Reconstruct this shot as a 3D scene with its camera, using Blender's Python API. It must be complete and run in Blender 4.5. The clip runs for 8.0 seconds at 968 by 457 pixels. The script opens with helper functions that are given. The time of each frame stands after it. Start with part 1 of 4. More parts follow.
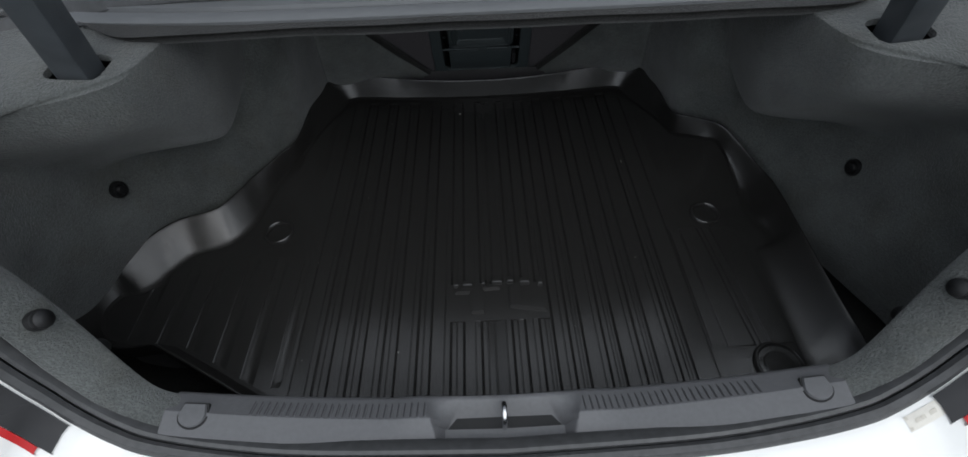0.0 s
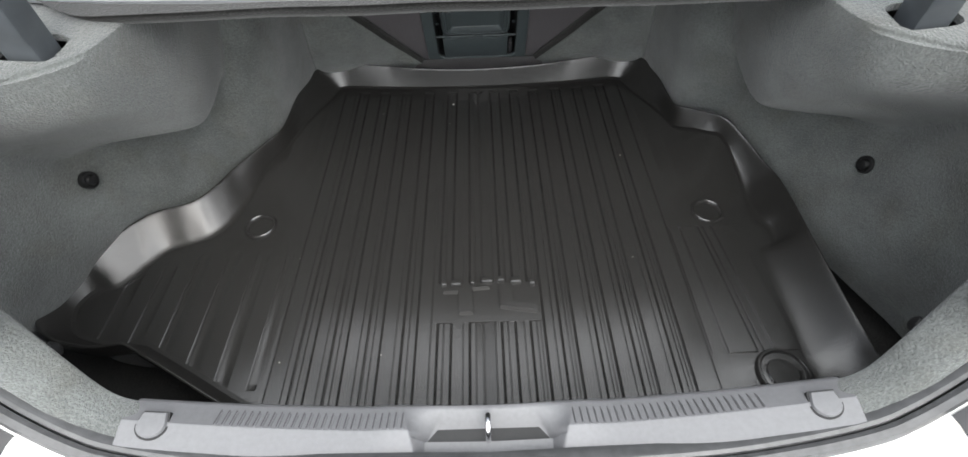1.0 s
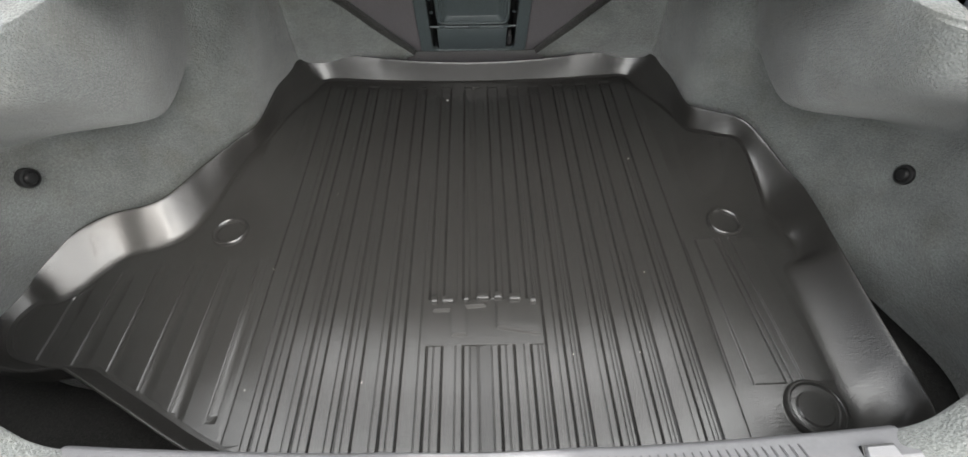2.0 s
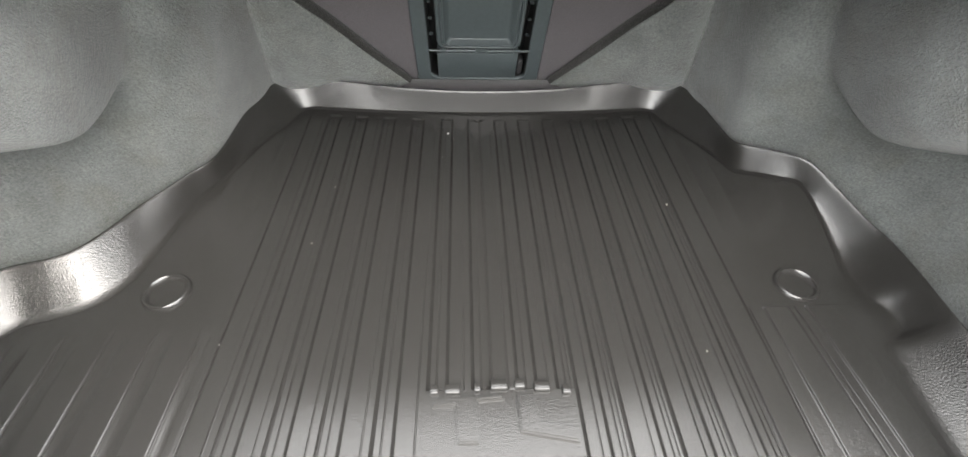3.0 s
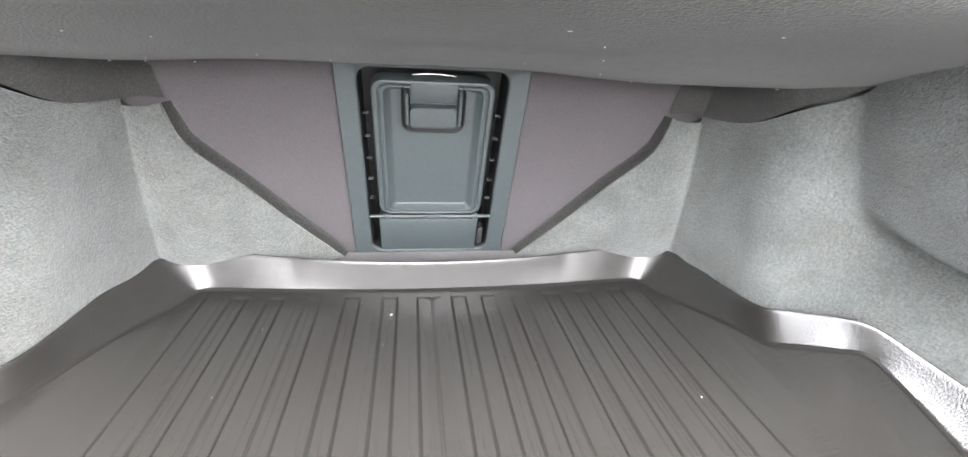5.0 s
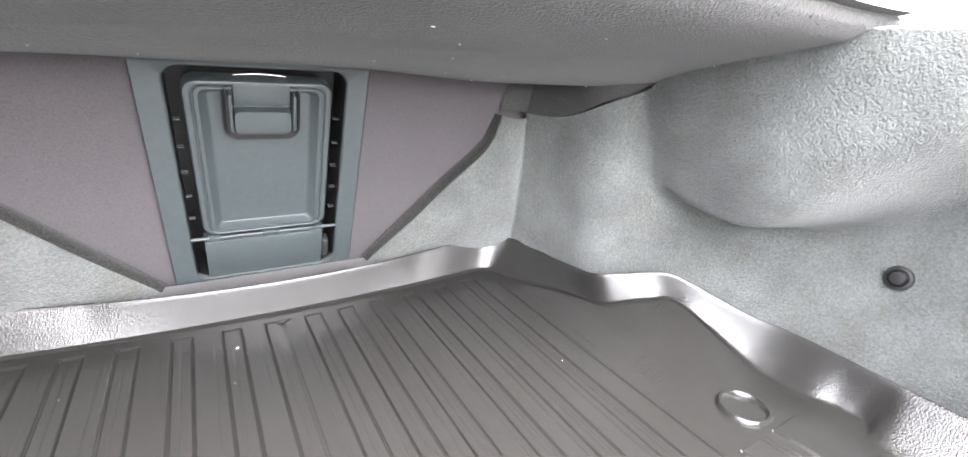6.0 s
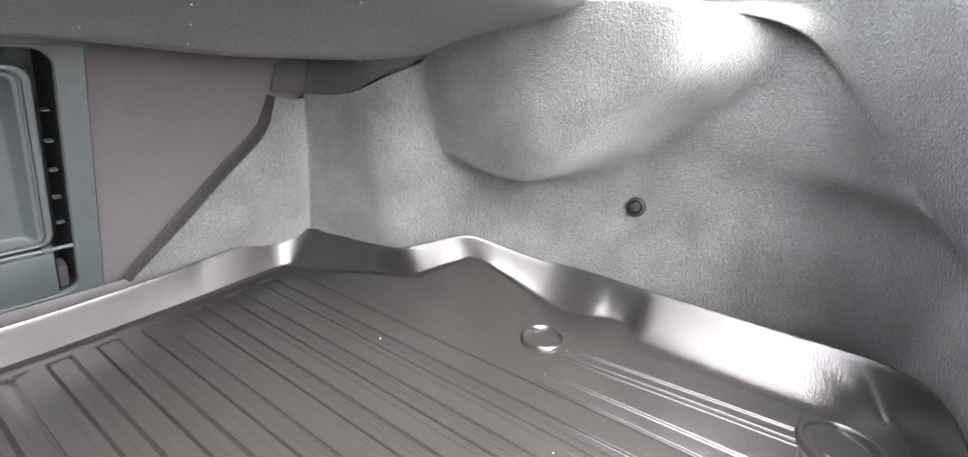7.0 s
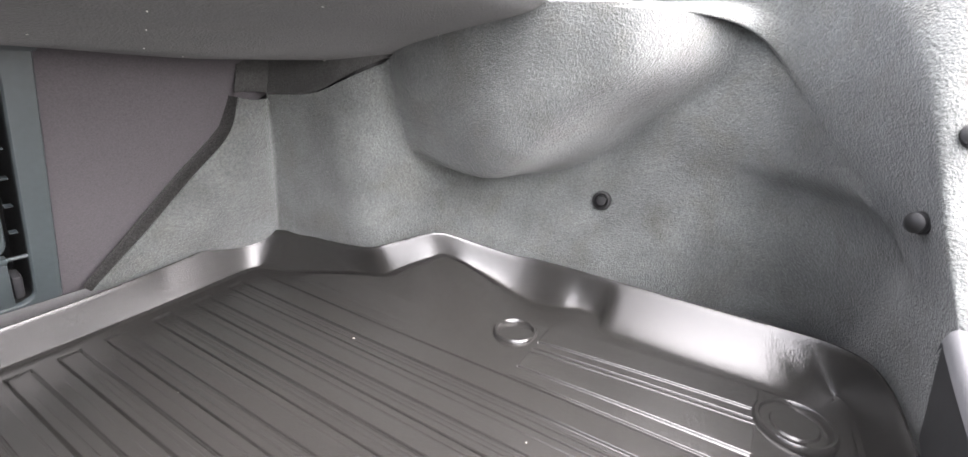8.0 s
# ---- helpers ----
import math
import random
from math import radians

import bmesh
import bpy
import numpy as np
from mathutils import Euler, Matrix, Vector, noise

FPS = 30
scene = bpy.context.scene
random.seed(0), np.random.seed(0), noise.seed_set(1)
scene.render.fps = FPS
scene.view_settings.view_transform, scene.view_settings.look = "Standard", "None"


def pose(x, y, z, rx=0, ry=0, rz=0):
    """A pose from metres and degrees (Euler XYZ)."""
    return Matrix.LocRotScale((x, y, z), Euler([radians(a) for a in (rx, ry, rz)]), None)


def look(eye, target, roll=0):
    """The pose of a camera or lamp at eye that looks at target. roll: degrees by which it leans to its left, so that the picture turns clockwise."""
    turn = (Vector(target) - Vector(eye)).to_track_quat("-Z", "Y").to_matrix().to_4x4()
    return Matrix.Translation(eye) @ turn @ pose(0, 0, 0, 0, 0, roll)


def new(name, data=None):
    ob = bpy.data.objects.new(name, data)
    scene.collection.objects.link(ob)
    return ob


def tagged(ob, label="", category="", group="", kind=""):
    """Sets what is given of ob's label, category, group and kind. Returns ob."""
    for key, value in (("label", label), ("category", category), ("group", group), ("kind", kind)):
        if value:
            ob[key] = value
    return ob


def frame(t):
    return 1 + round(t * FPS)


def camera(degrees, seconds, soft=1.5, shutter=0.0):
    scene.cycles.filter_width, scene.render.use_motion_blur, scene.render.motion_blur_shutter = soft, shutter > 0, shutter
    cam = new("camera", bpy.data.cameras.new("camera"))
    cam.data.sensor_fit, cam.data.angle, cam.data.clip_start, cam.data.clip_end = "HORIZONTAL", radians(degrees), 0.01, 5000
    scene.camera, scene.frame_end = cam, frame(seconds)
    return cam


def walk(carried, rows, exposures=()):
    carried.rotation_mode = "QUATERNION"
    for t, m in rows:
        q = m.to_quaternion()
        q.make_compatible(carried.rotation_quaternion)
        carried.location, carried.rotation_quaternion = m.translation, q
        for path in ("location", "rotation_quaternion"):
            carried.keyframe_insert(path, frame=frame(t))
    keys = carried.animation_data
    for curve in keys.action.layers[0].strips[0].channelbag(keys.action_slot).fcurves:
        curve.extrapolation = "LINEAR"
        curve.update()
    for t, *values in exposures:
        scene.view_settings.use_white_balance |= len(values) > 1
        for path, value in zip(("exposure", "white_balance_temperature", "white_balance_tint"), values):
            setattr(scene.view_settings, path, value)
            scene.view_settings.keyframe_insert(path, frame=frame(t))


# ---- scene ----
cam = camera(91.7, 8.0)
PATH = [
    (0, (-0.012, -0.575, 0.67), (-0.019, 0.711, -0.861), -2.8),
    (0.5, (-0.012, -0.553, 0.665), (-0.035, 0.722, -0.876), -2.9),
    (1, (0.006, -0.545, 0.643), (-0.007, 0.718, -0.909), -2.4),
    (1.2, (0.014, -0.54, 0.639), (0.003, 0.72, -0.915), -2.3),
    (2.5, (-0.02, -0.424, 0.541), (0.034, 0.833, -1.013), 1.3),
    (3, (-0.034, -0.36, 0.482), (0.053, 1.03, -0.953), 2.2),
    (3.5, (-0.024, -0.296, 0.417), (0.104, 1.315, -0.761), 2.9),
    (4, (-0.012, -0.26, 0.383), (0.122, 1.53, -0.498), 2.3),
    (5.5, (-0.052, -0.201, 0.335), (0.519, 1.582, -0.368), 3.9),
    (6, (-0.069, -0.201, 0.334), (0.926, 1.401, -0.334), 3.9),
    (6.5, (-0.06, -0.21, 0.328), (1.325, 1.06, -0.357), 2.1),
    (7, (-0.058, -0.218, 0.319), (1.496, 0.849, -0.351), 2.7),
    (7.5, (-0.057, -0.224, 0.321), (1.548, 0.76, -0.354), 2.3),
    (8, (-0.061, -0.224, 0.328), (1.547, 0.74, -0.369), 2.3),
]
EXPOSURES = [(0.0, 0.1, 6050, 7.5), (0.5, 1.3, 6250, 7), (1.0, 2.08, 6450, 8), (1.6, 2.5, 6550, 8), (2.5, 2.9, 6800, 7.5), (3.0, 3.35, 6750, 8.5), (3.5, 4.05, 6450, 10.5), (4.0, 4.6, 6480, 11.5),
             (5.5, 4.85, 6550, 12), (6.0, 4.9, 6480, 14), (6.5, 4.75, 6450, 16), (7.0, 4.55, 6650, 16), (7.5, 4.45, 6650, 16), (8.0, 4.22, 6650, 16)]
walk(cam, [(t, look(eye, target, roll)) for t, eye, target, roll in PATH], EXPOSURES)

# ---- world and light ----
SUN_UP, SUN_ROUND = radians(54), radians(164)
world = bpy.data.worlds.new("world")
scene.world = world
world.use_nodes = True
wn = world.node_tree.nodes
wn.clear()
sky = wn.new("ShaderNodeTexSky")
sky.sky_type, sky.sun_disc, sky.sun_elevation, sky.sun_rotation = "NISHITA", False, SUN_UP, SUN_ROUND
sky.air_density, sky.dust_density = 1.0, 4.0
bg = wn.new("ShaderNodeBackground")
bg.inputs["Strength"].default_value = 0.11
wo = wn.new("ShaderNodeOutputWorld")
cloud = wn.new("ShaderNodeMix")        # a thin, even cloud cover over the sky
cloud.data_type = "RGBA"
cloud.inputs[0].default_value = 0.75
up = wn.new("ShaderNodeTexCoord")
towards = wn.new("ShaderNodeVectorMath")      # the cover is brighter on the sun's side
towards.operation = "DOT_PRODUCT"
towards.inputs[1].default_value = (math.sin(SUN_ROUND) * math.cos(SUN_UP), math.cos(SUN_ROUND) * math.cos(SUN_UP), math.sin(SUN_UP))
world.node_tree.links.new(up.outputs["Generated"], towards.inputs[0])
bright = wn.new("ShaderNodeMapRange")
bright.interpolation_type = "SMOOTHSTEP"
bright.inputs["From Min"].default_value, bright.inputs["From Max"].default_value = 0.06, 1.0
bright.inputs["To Min"].default_value, bright.inputs["To Max"].default_value = 1.6, 16.0
world.node_tree.links.new(towards.outputs["Value"], bright.inputs["Value"])
world.node_tree.links.new(bright.outputs[0], cloud.inputs["B"])
world.node_tree.links.new(sky.outputs[0], cloud.inputs["A"])
world.node_tree.links.new(cloud.outputs["Result"], bg.inputs[0])
world.node_tree.links.new(bg.outputs[0], wo.inputs[0])
sun_data = bpy.data.lights.new("sun", "SUN")
sun_data.energy, sun_data.angle, sun_data.color = 0.3, radians(34), (1.0, 0.99, 0.98)
sun = new("sun", sun_data)
sun.matrix_world = look((math.sin(SUN_ROUND) * math.cos(SUN_UP) * 20, math.cos(SUN_ROUND) * math.cos(SUN_UP) * 20, math.sin(SUN_UP) * 20), (0, 0, 0))


# ---- materials ----
def material(name, colour, rough, vary=0.3, scale=60.0, bump=0.2, bump_scale=400.0, metallic=0.0, rough_vary=0.1, coat=0.0, sheen=0.0,
             stain=0.0, stain_scale=7.0, spec=0.5, bump_distance=0.001, ior=1.5, fibre=0.0, soil=0.0):
    m = bpy.data.materials.new(name)
    m.use_nodes = True
    nt = m.node_tree
    n, l = nt.nodes, nt.links
    b = n["Principled BSDF"]
    tc = n.new("ShaderNodeTexCoord")
    fine = n.new("ShaderNodeTexNoise")
    fine.inputs["Scale"].default_value, fine.inputs["Detail"].default_value = scale, 6
    l.new(tc.outputs["Object"], fine.inputs["Vector"])
    broad = n.new("ShaderNodeTexNoise")
    broad.inputs["Scale"].default_value, broad.inputs["Detail"].default_value = stain_scale, 4
    l.new(tc.outputs["Object"], broad.inputs["Vector"])
    r1 = n.new("ShaderNodeMapRange")
    r1.inputs["From Min"].default_value, r1.inputs["From Max"].default_value = 0.3, 0.7
    r1.inputs["To Min"].default_value, r1.inputs["To Max"].default_value = 1 - vary, 1 + vary
    l.new(fine.outputs["Fac"], r1.inputs["Value"])
    r2 = n.new("ShaderNodeMapRange")
    r2.inputs["From Min"].default_value, r2.inputs["From Max"].default_value = 0.3, 0.7
    r2.inputs["To Min"].default_value, r2.inputs["To Max"].default_value = 1 - stain, 1 + stain
    l.new(broad.outputs["Fac"], r2.inputs["Value"])
    mul = n.new("ShaderNodeMath")
    mul.operation = "MULTIPLY"
    l.new(r1.outputs[0], mul.inputs[0])
    l.new(r2.outputs[0], mul.inputs[1])
    sc = n.new("ShaderNodeVectorMath")
    sc.operation = "SCALE"
    sc.inputs[0].default_value = colour
    l.new(mul.outputs[0], sc.inputs["Scale"])
    l.new(sc.outputs[0], b.inputs["Base Color"])
    if soil:        # brownish smudges, rubbed in unevenly
        smudge = n.new("ShaderNodeTexNoise")
        smudge.inputs["Scale"].default_value, smudge.inputs["Detail"].default_value, smudge.inputs["Distortion"].default_value = 21, 7, 0.6
        l.new(tc.outputs["Object"], smudge.inputs["Vector"])
        where = n.new("ShaderNodeMapRange")
        where.inputs["From Min"].default_value, where.inputs["From Max"].default_value = 0.48, 0.72
        where.inputs["To Max"].default_value = soil
        l.new(smudge.outputs["Fac"], where.inputs["Value"])
        brown = n.new("ShaderNodeMix")
        brown.data_type, brown.blend_type = "RGBA", "MULTIPLY"
        brown.inputs["B"].default_value = (0.66, 0.58, 0.44, 1)
        l.new(where.outputs[0], brown.inputs[0])
        l.new(sc.outputs[0], brown.inputs["A"])
        l.new(brown.outputs["Result"], b.inputs["Base Color"])
    rr = n.new("ShaderNodeMapRange")
    rr.inputs["From Min"].default_value, rr.inputs["From Max"].default_value = 0.3, 0.7
    rr.inputs["To Min"].default_value, rr.inputs["To Max"].default_value = rough - rough_vary, min(1, rough + rough_vary)
    l.new(broad.outputs["Fac"], rr.inputs["Value"])
    l.new(rr.outputs[0], b.inputs["Roughness"])
    b.inputs["Metallic"].default_value = metallic
    b.inputs["IOR"].default_value = ior
    b.inputs["Coat Weight"].default_value = coat
    b.inputs["Specular IOR Level"].default_value = spec
    if sheen:
        b.inputs["Sheen Weight"].default_value = sheen
        b.inputs["Sheen Roughness"].default_value = 0.5
    if bump:
        bn = n.new("ShaderNodeTexNoise")
        bn.inputs["Scale"].default_value, bn.inputs["Detail"].default_value = bump_scale, 4
        l.new(tc.outputs["Object"], bn.inputs["Vector"])
        height = bn.outputs["Fac"]
        if fibre:        # short hairs lying in patches
            tuft = n.new("ShaderNodeTexNoise")
            tuft.inputs["Scale"].default_value, tuft.inputs["Detail"].default_value, tuft.inputs["Distortion"].default_value = bump_scale * 0.3, 6, 0.3
            l.new(tc.outputs["Object"], tuft.inputs["Vector"])
            both = n.new("ShaderNodeMath")
            both.operation = "MULTIPLY_ADD"
            both.inputs[1].default_value = fibre
            l.new(tuft.outputs["Fac"], both.inputs[0])
            l.new(height, both.inputs[2])
            height = both.outputs[0]
        bp = n.new("ShaderNodeBump")
        bp.inputs["Strength"].default_value, bp.inputs["Distance"].default_value = bump, bump_distance
        l.new(height, bp.inputs["Height"])
        l.new(bp.outputs[0], b.inputs["Normal"])
    return m


MAT_RUBBER = material("moulded black plastic", (0.0195, 0.0189, 0.0181), 0.17, 0.0, 60, 0.36, 600, rough_vary=0.0, stain=0.0, stain_scale=5, spec=0.7, bump_distance=0.0006)
MAT_RIM = material("grained black plastic", (0.0165, 0.0158, 0.0150), 0.22, 0.1, 90, 0.85, 540, rough_vary=0.03, stain=0.1, stain_scale=9, spec=0.8, bump_distance=0.0007, ior=1.5)
MAT_PAD = material("coarse grained black plastic", (0.0192, 0.0186, 0.0178), 0.23, 0.1, 300, 0.6, 500, rough_vary=0.02, stain=0.1, stain_scale=9, spec=0.75, bump_distance=0.0007)
CARPET = material("grey felt carpet", (0.092, 0.098, 0.096), 0.95, 0.25, 360, 1.0, 480, rough_vary=0.04, sheen=0.25, stain=0.24, stain_scale=12, spec=0.15, bump_distance=0.0024, fibre=0.6, soil=0.32)
SHELF_FELT = material("dark shelf felt", (0.0165, 0.0161, 0.0154), 0.95, 0.6, 420, 0.7, 500, rough_vary=0.04, sheen=0.2, stain=0.35, spec=0.2, bump_distance=0.0015)
RETURN_FELT = material("dark grey return felt", (0.036, 0.036, 0.035), 0.95, 0.3, 420, 0.8, 520, rough_vary=0.04, sheen=0.2, stain=0.25, stain_scale=12, spec=0.15, bump_distance=0.0015)
SEAT_FELT = material("mauve grey seat felt", (0.063, 0.058, 0.062), 0.95, 0.15, 500, 0.5, 700, rough_vary=0.03, sheen=0.2, stain=0.06, spec=0.2, bump_distance=0.001)
TRIM = material("dark grey grained plastic", (0.108, 0.109, 0.115), 0.50, 0.06, 200, 0.35, 1400, rough_vary=0.04, stain=0.03)
DOOR_PLASTIC = material("blue grey plastic", (0.044, 0.054, 0.057), 0.42, 0.08, 150, 0.2, 1500, rough_vary=0.05, stain=0.06)
SLOT_SHADE = material("shaded slot plastic", (0.040, 0.040, 0.043), 0.6, 0.1, 120, 0.1, 900, rough_vary=0.05, stain=0.1)
# darker than the trim: sill wall and latch groove shade sits in the colour
APRON = material("darkened plastic", (0.022, 0.022, 0.024), 0.6, 0.1, 120, 0.2, 900, rough_vary=0.05, stain=0.1)
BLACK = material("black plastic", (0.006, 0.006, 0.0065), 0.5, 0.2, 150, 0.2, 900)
RUBBER = material("seal rubber", (0.055, 0.056, 0.058), 0.5, 0.2, 90, 0.25, 700)
WHITE_PAINT = material("white car paint", (0.80, 0.80, 0.78), 0.25, 0.02, 30, 0.02, 300, coat=1.0, rough_vary=0.03, stain=0.02)
PRIMER = material("grey painted metal", (0.13, 0.135, 0.14), 0.4, 0.05, 40, 0.05, 300, stain=0.05)
HINGE_PAINT = material("grey hinge steel", (0.055, 0.061, 0.067), 0.38, 0.1, 60, 0.08, 500, stain=0.1)
CHROME = material("bright steel", (0.75, 0.75, 0.76), 0.22, 0.03, 60, 0.05, 400, metallic=1.0, rough_vary=0.05)
LAMP_DARK = material("smoked lamp lens", (0.02, 0.02, 0.022), 0.25, 0.05, 60, 0.0, 300, spec=0.3)
LAMP_RED = material("red lamp lens", (0.45, 0.01, 0.012), 0.25, 0.05, 60, 0.0, 300, spec=0.3)
STICKER = material("beige sticker", (0.74, 0.71, 0.64), 0.4, 0.05, 60, 0.0, 300)
STICKER_INK = material("faded print", (0.60, 0.57, 0.50), 0.5, 0.1, 90, 0.0, 300)
FRINGE = material("loose grey fibres", (0.048, 0.048, 0.047), 0.9, 0.3, 300, 0.0, 300)
LINT = material("white lint", (0.7, 0.69, 0.66), 0.9, 0.1, 300, 0.0, 300)
ASPHALT = material("asphalt", (0.06, 0.06, 0.062), 0.9, 0.4, 30, 0.6, 60, stain=0.25, stain_scale=0.6, bump_distance=0.01)


# ---- building helpers ----
def part(name, bm, mat, parent=None, label="", smooth=True):
    me = bpy.data.meshes.new(name)
    bm.normal_update()
    bm.to_mesh(me)
    bm.free()
    me.materials.append(mat)
    if smooth:
        me.polygons.foreach_set("use_smooth", [True] * len(me.polygons))
        me.set_sharp_from_angle(angle=radians(38))
    ob = new(name, me)
    if parent is not None:
        ob.parent = parent
    if label:
        ob["label"] = label
    return ob


def thing(name, label, category, at=(0, 0, 0), group="", kind=""):
    e = new(name)
    e.location = at
    e.empty_display_size = 0.05
    return tagged(e, label, category, group, kind)


def lerp(a, b, t):
    return a + (b - a) * t


def curve_at(knots, v):
    """Straight-line table lookup: knots are rows of (key, value...)."""
    if v <= knots[0][0]:
        return knots[0][1:]
    for a, b in zip(knots, knots[1:]):
        if v <= b[0]:
            f = (v - a[0]) / (b[0] - a[0])
            return tuple(lerp(p, q, f) for p, q in zip(a[1:], b[1:]))
    return knots[-1][1:]


def step(a, b, v):
    t = max(0.0, min(1.0, (v - a) / (b - a)))
    return t * t * (3 - 2 * t)


def catmull(points, per):
    """A smooth line through points, per steps a span."""
    out, n = [], len(points)
    ps = [Vector(p) for p in points]
    for i in range(n - 1):
        p0, p1, p2, p3 = ps[max(i - 1, 0)], ps[i], ps[i + 1], ps[min(i + 2, n - 1)]
        for k in range(per):
            t = k / per
            out.append(0.5 * (2 * p1 + (p2 - p0) * t + (2 * p0 - 5 * p1 + 4 * p2 - p3) * t * t + (3 * p1 - p0 - 3 * p2 + p3) * t ** 3))
    out.append(ps[-1])
    return out


def grid_mesh(bm, rows, closed=False, keep=None):
    vs = [[bm.verts.new(p) for p in row] for row in rows]
    for i in range(len(vs) - 1):
        m = len(vs[i])
        for j in range(m if closed else m - 1):
            k = (j + 1) % m
            quad = (vs[i][j], vs[i][k], vs[i + 1][k], vs[i + 1][j])
            if keep is None or keep(sum((v.co for v in quad), Vector()) / 4):
                bm.faces.new(quad)
    return vs


def sweep(bm, path, profile, up=Vector((0, 0, 1)), closed_profile=True, caps=True):
    """Carries a profile of (side, up) offsets along a path. side points to the left of the way seen from above."""
    rows = []
    for i, p in enumerate(path):
        d = (Vector(path[min(i + 1, len(path) - 1)]) - Vector(path[max(i - 1, 0)])).normalized()
        side = up.cross(d).normalized()
        v = d.cross(side)
        rows.append([Vector(p) + side * a + v * b for a, b in profile])
    vs = grid_mesh(bm, rows, closed=closed_profile)
    if caps and closed_profile:
        bm.faces.new(vs[0])
        bm.faces.new(list(reversed(vs[-1])))
    bmesh.ops.recalc_face_normals(bm, faces=bm.faces)


def box(bm, x0, x1, y0, y1, z0, z1, bevel=0.0, m=None):
    r = bmesh.ops.create_cube(bm, size=1.0)
    for v in r["verts"]:
        v.co = Vector((lerp(x0, x1, v.co.x + 0.5), lerp(y0, y1, v.co.y + 0.5), lerp(z0, z1, v.co.z + 0.5)))
    if bevel:
        es = list({e for v in r["verts"] for e in v.link_edges})
        made = bmesh.ops.bevel(bm, geom=es, offset=bevel, segments=2, affect="EDGES", profile=0.5)
        if m is not None:
            bmesh.ops.transform(bm, matrix=m, verts=made["verts"])
    elif m is not None:
        bmesh.ops.transform(bm, matrix=m, verts=r["verts"])


def lathe(bm, profile, seg=28, m=None):
    rows = [[Vector((r * math.cos(2 * math.pi * k / seg), r * math.sin(2 * math.pi * k / seg), z)) for k in range(seg)] for r, z in profile]
    if m is not None:
        rows = [[m @ p for p in row] for row in rows]
    grid_mesh(bm, rows, closed=True)
    bmesh.ops.remove_doubles(bm, verts=bm.verts, dist=1e-6)
    bmesh.ops.recalc_face_normals(bm, faces=bm.faces)


# ---- outside ----
bm = bmesh.new()
bmesh.ops.create_grid(bm, x_segments=8, y_segments=8, size=400)
ground = part("ground", bm, ASPHALT)
ground.location.z = -0.72
tagged(ground, "grey asphalt ground below the car", "ground", kind="structure")

# ---- cargo mat ----
# the rim, from its front to the back: foot x, y; top x, y, z
LEFT_RIM = [(-0.26, -0.352, -0.258, -0.366, 0.030), (-0.335, -0.318, -0.340, -0.330, 0.030), (-0.420, -0.272, -0.426, -0.284, 0.034), (-0.496, -0.2315, -0.502, -0.2435, 0.038), (-0.508, -0.2255, -0.515, -0.2380, 0.039),
            (-0.520, -0.2250, -0.526, -0.2385, 0.039), (-0.56, -0.2235, -0.567, -0.242, 0.042),
            (-0.625, -0.205, -0.634, -0.222, 0.045), (-0.650, -0.165, -0.668, -0.173, 0.045), (-0.645, -0.136, -0.664, -0.128, 0.045), (-0.632, -0.124, -0.650, -0.100, 0.045),
            (-0.608, -0.123, -0.630, -0.078, 0.045), (-0.586, -0.104, -0.610, -0.046, 0.045), (-0.571, -0.078, -0.590, -0.018, 0.045), (-0.548, -0.045, -0.562, 0.004, 0.045),
            (-0.512, -0.031, -0.522, 0.017, 0.045), (-0.478, -0.015, -0.497, 0.035, 0.045), (-0.455, 0.018, -0.476, 0.072, 0.045), (-0.442, 0.065, -0.462, 0.105, 0.045), (-0.430, 0.120, -0.441, 0.142, 0.045),
            (-0.417, 0.165, -0.421, 0.178, 0.045), (-0.400, 0.198, -0.403, 0.206, 0.045), (-0.389, 0.235, -0.396, 0.244, 0.045), (-0.370, 0.31, -0.393, 0.318, 0.046), (-0.350, 0.37, -0.386, 0.376, 0.049), (-0.335, 0.412, -0.372, 0.420, 0.051)]
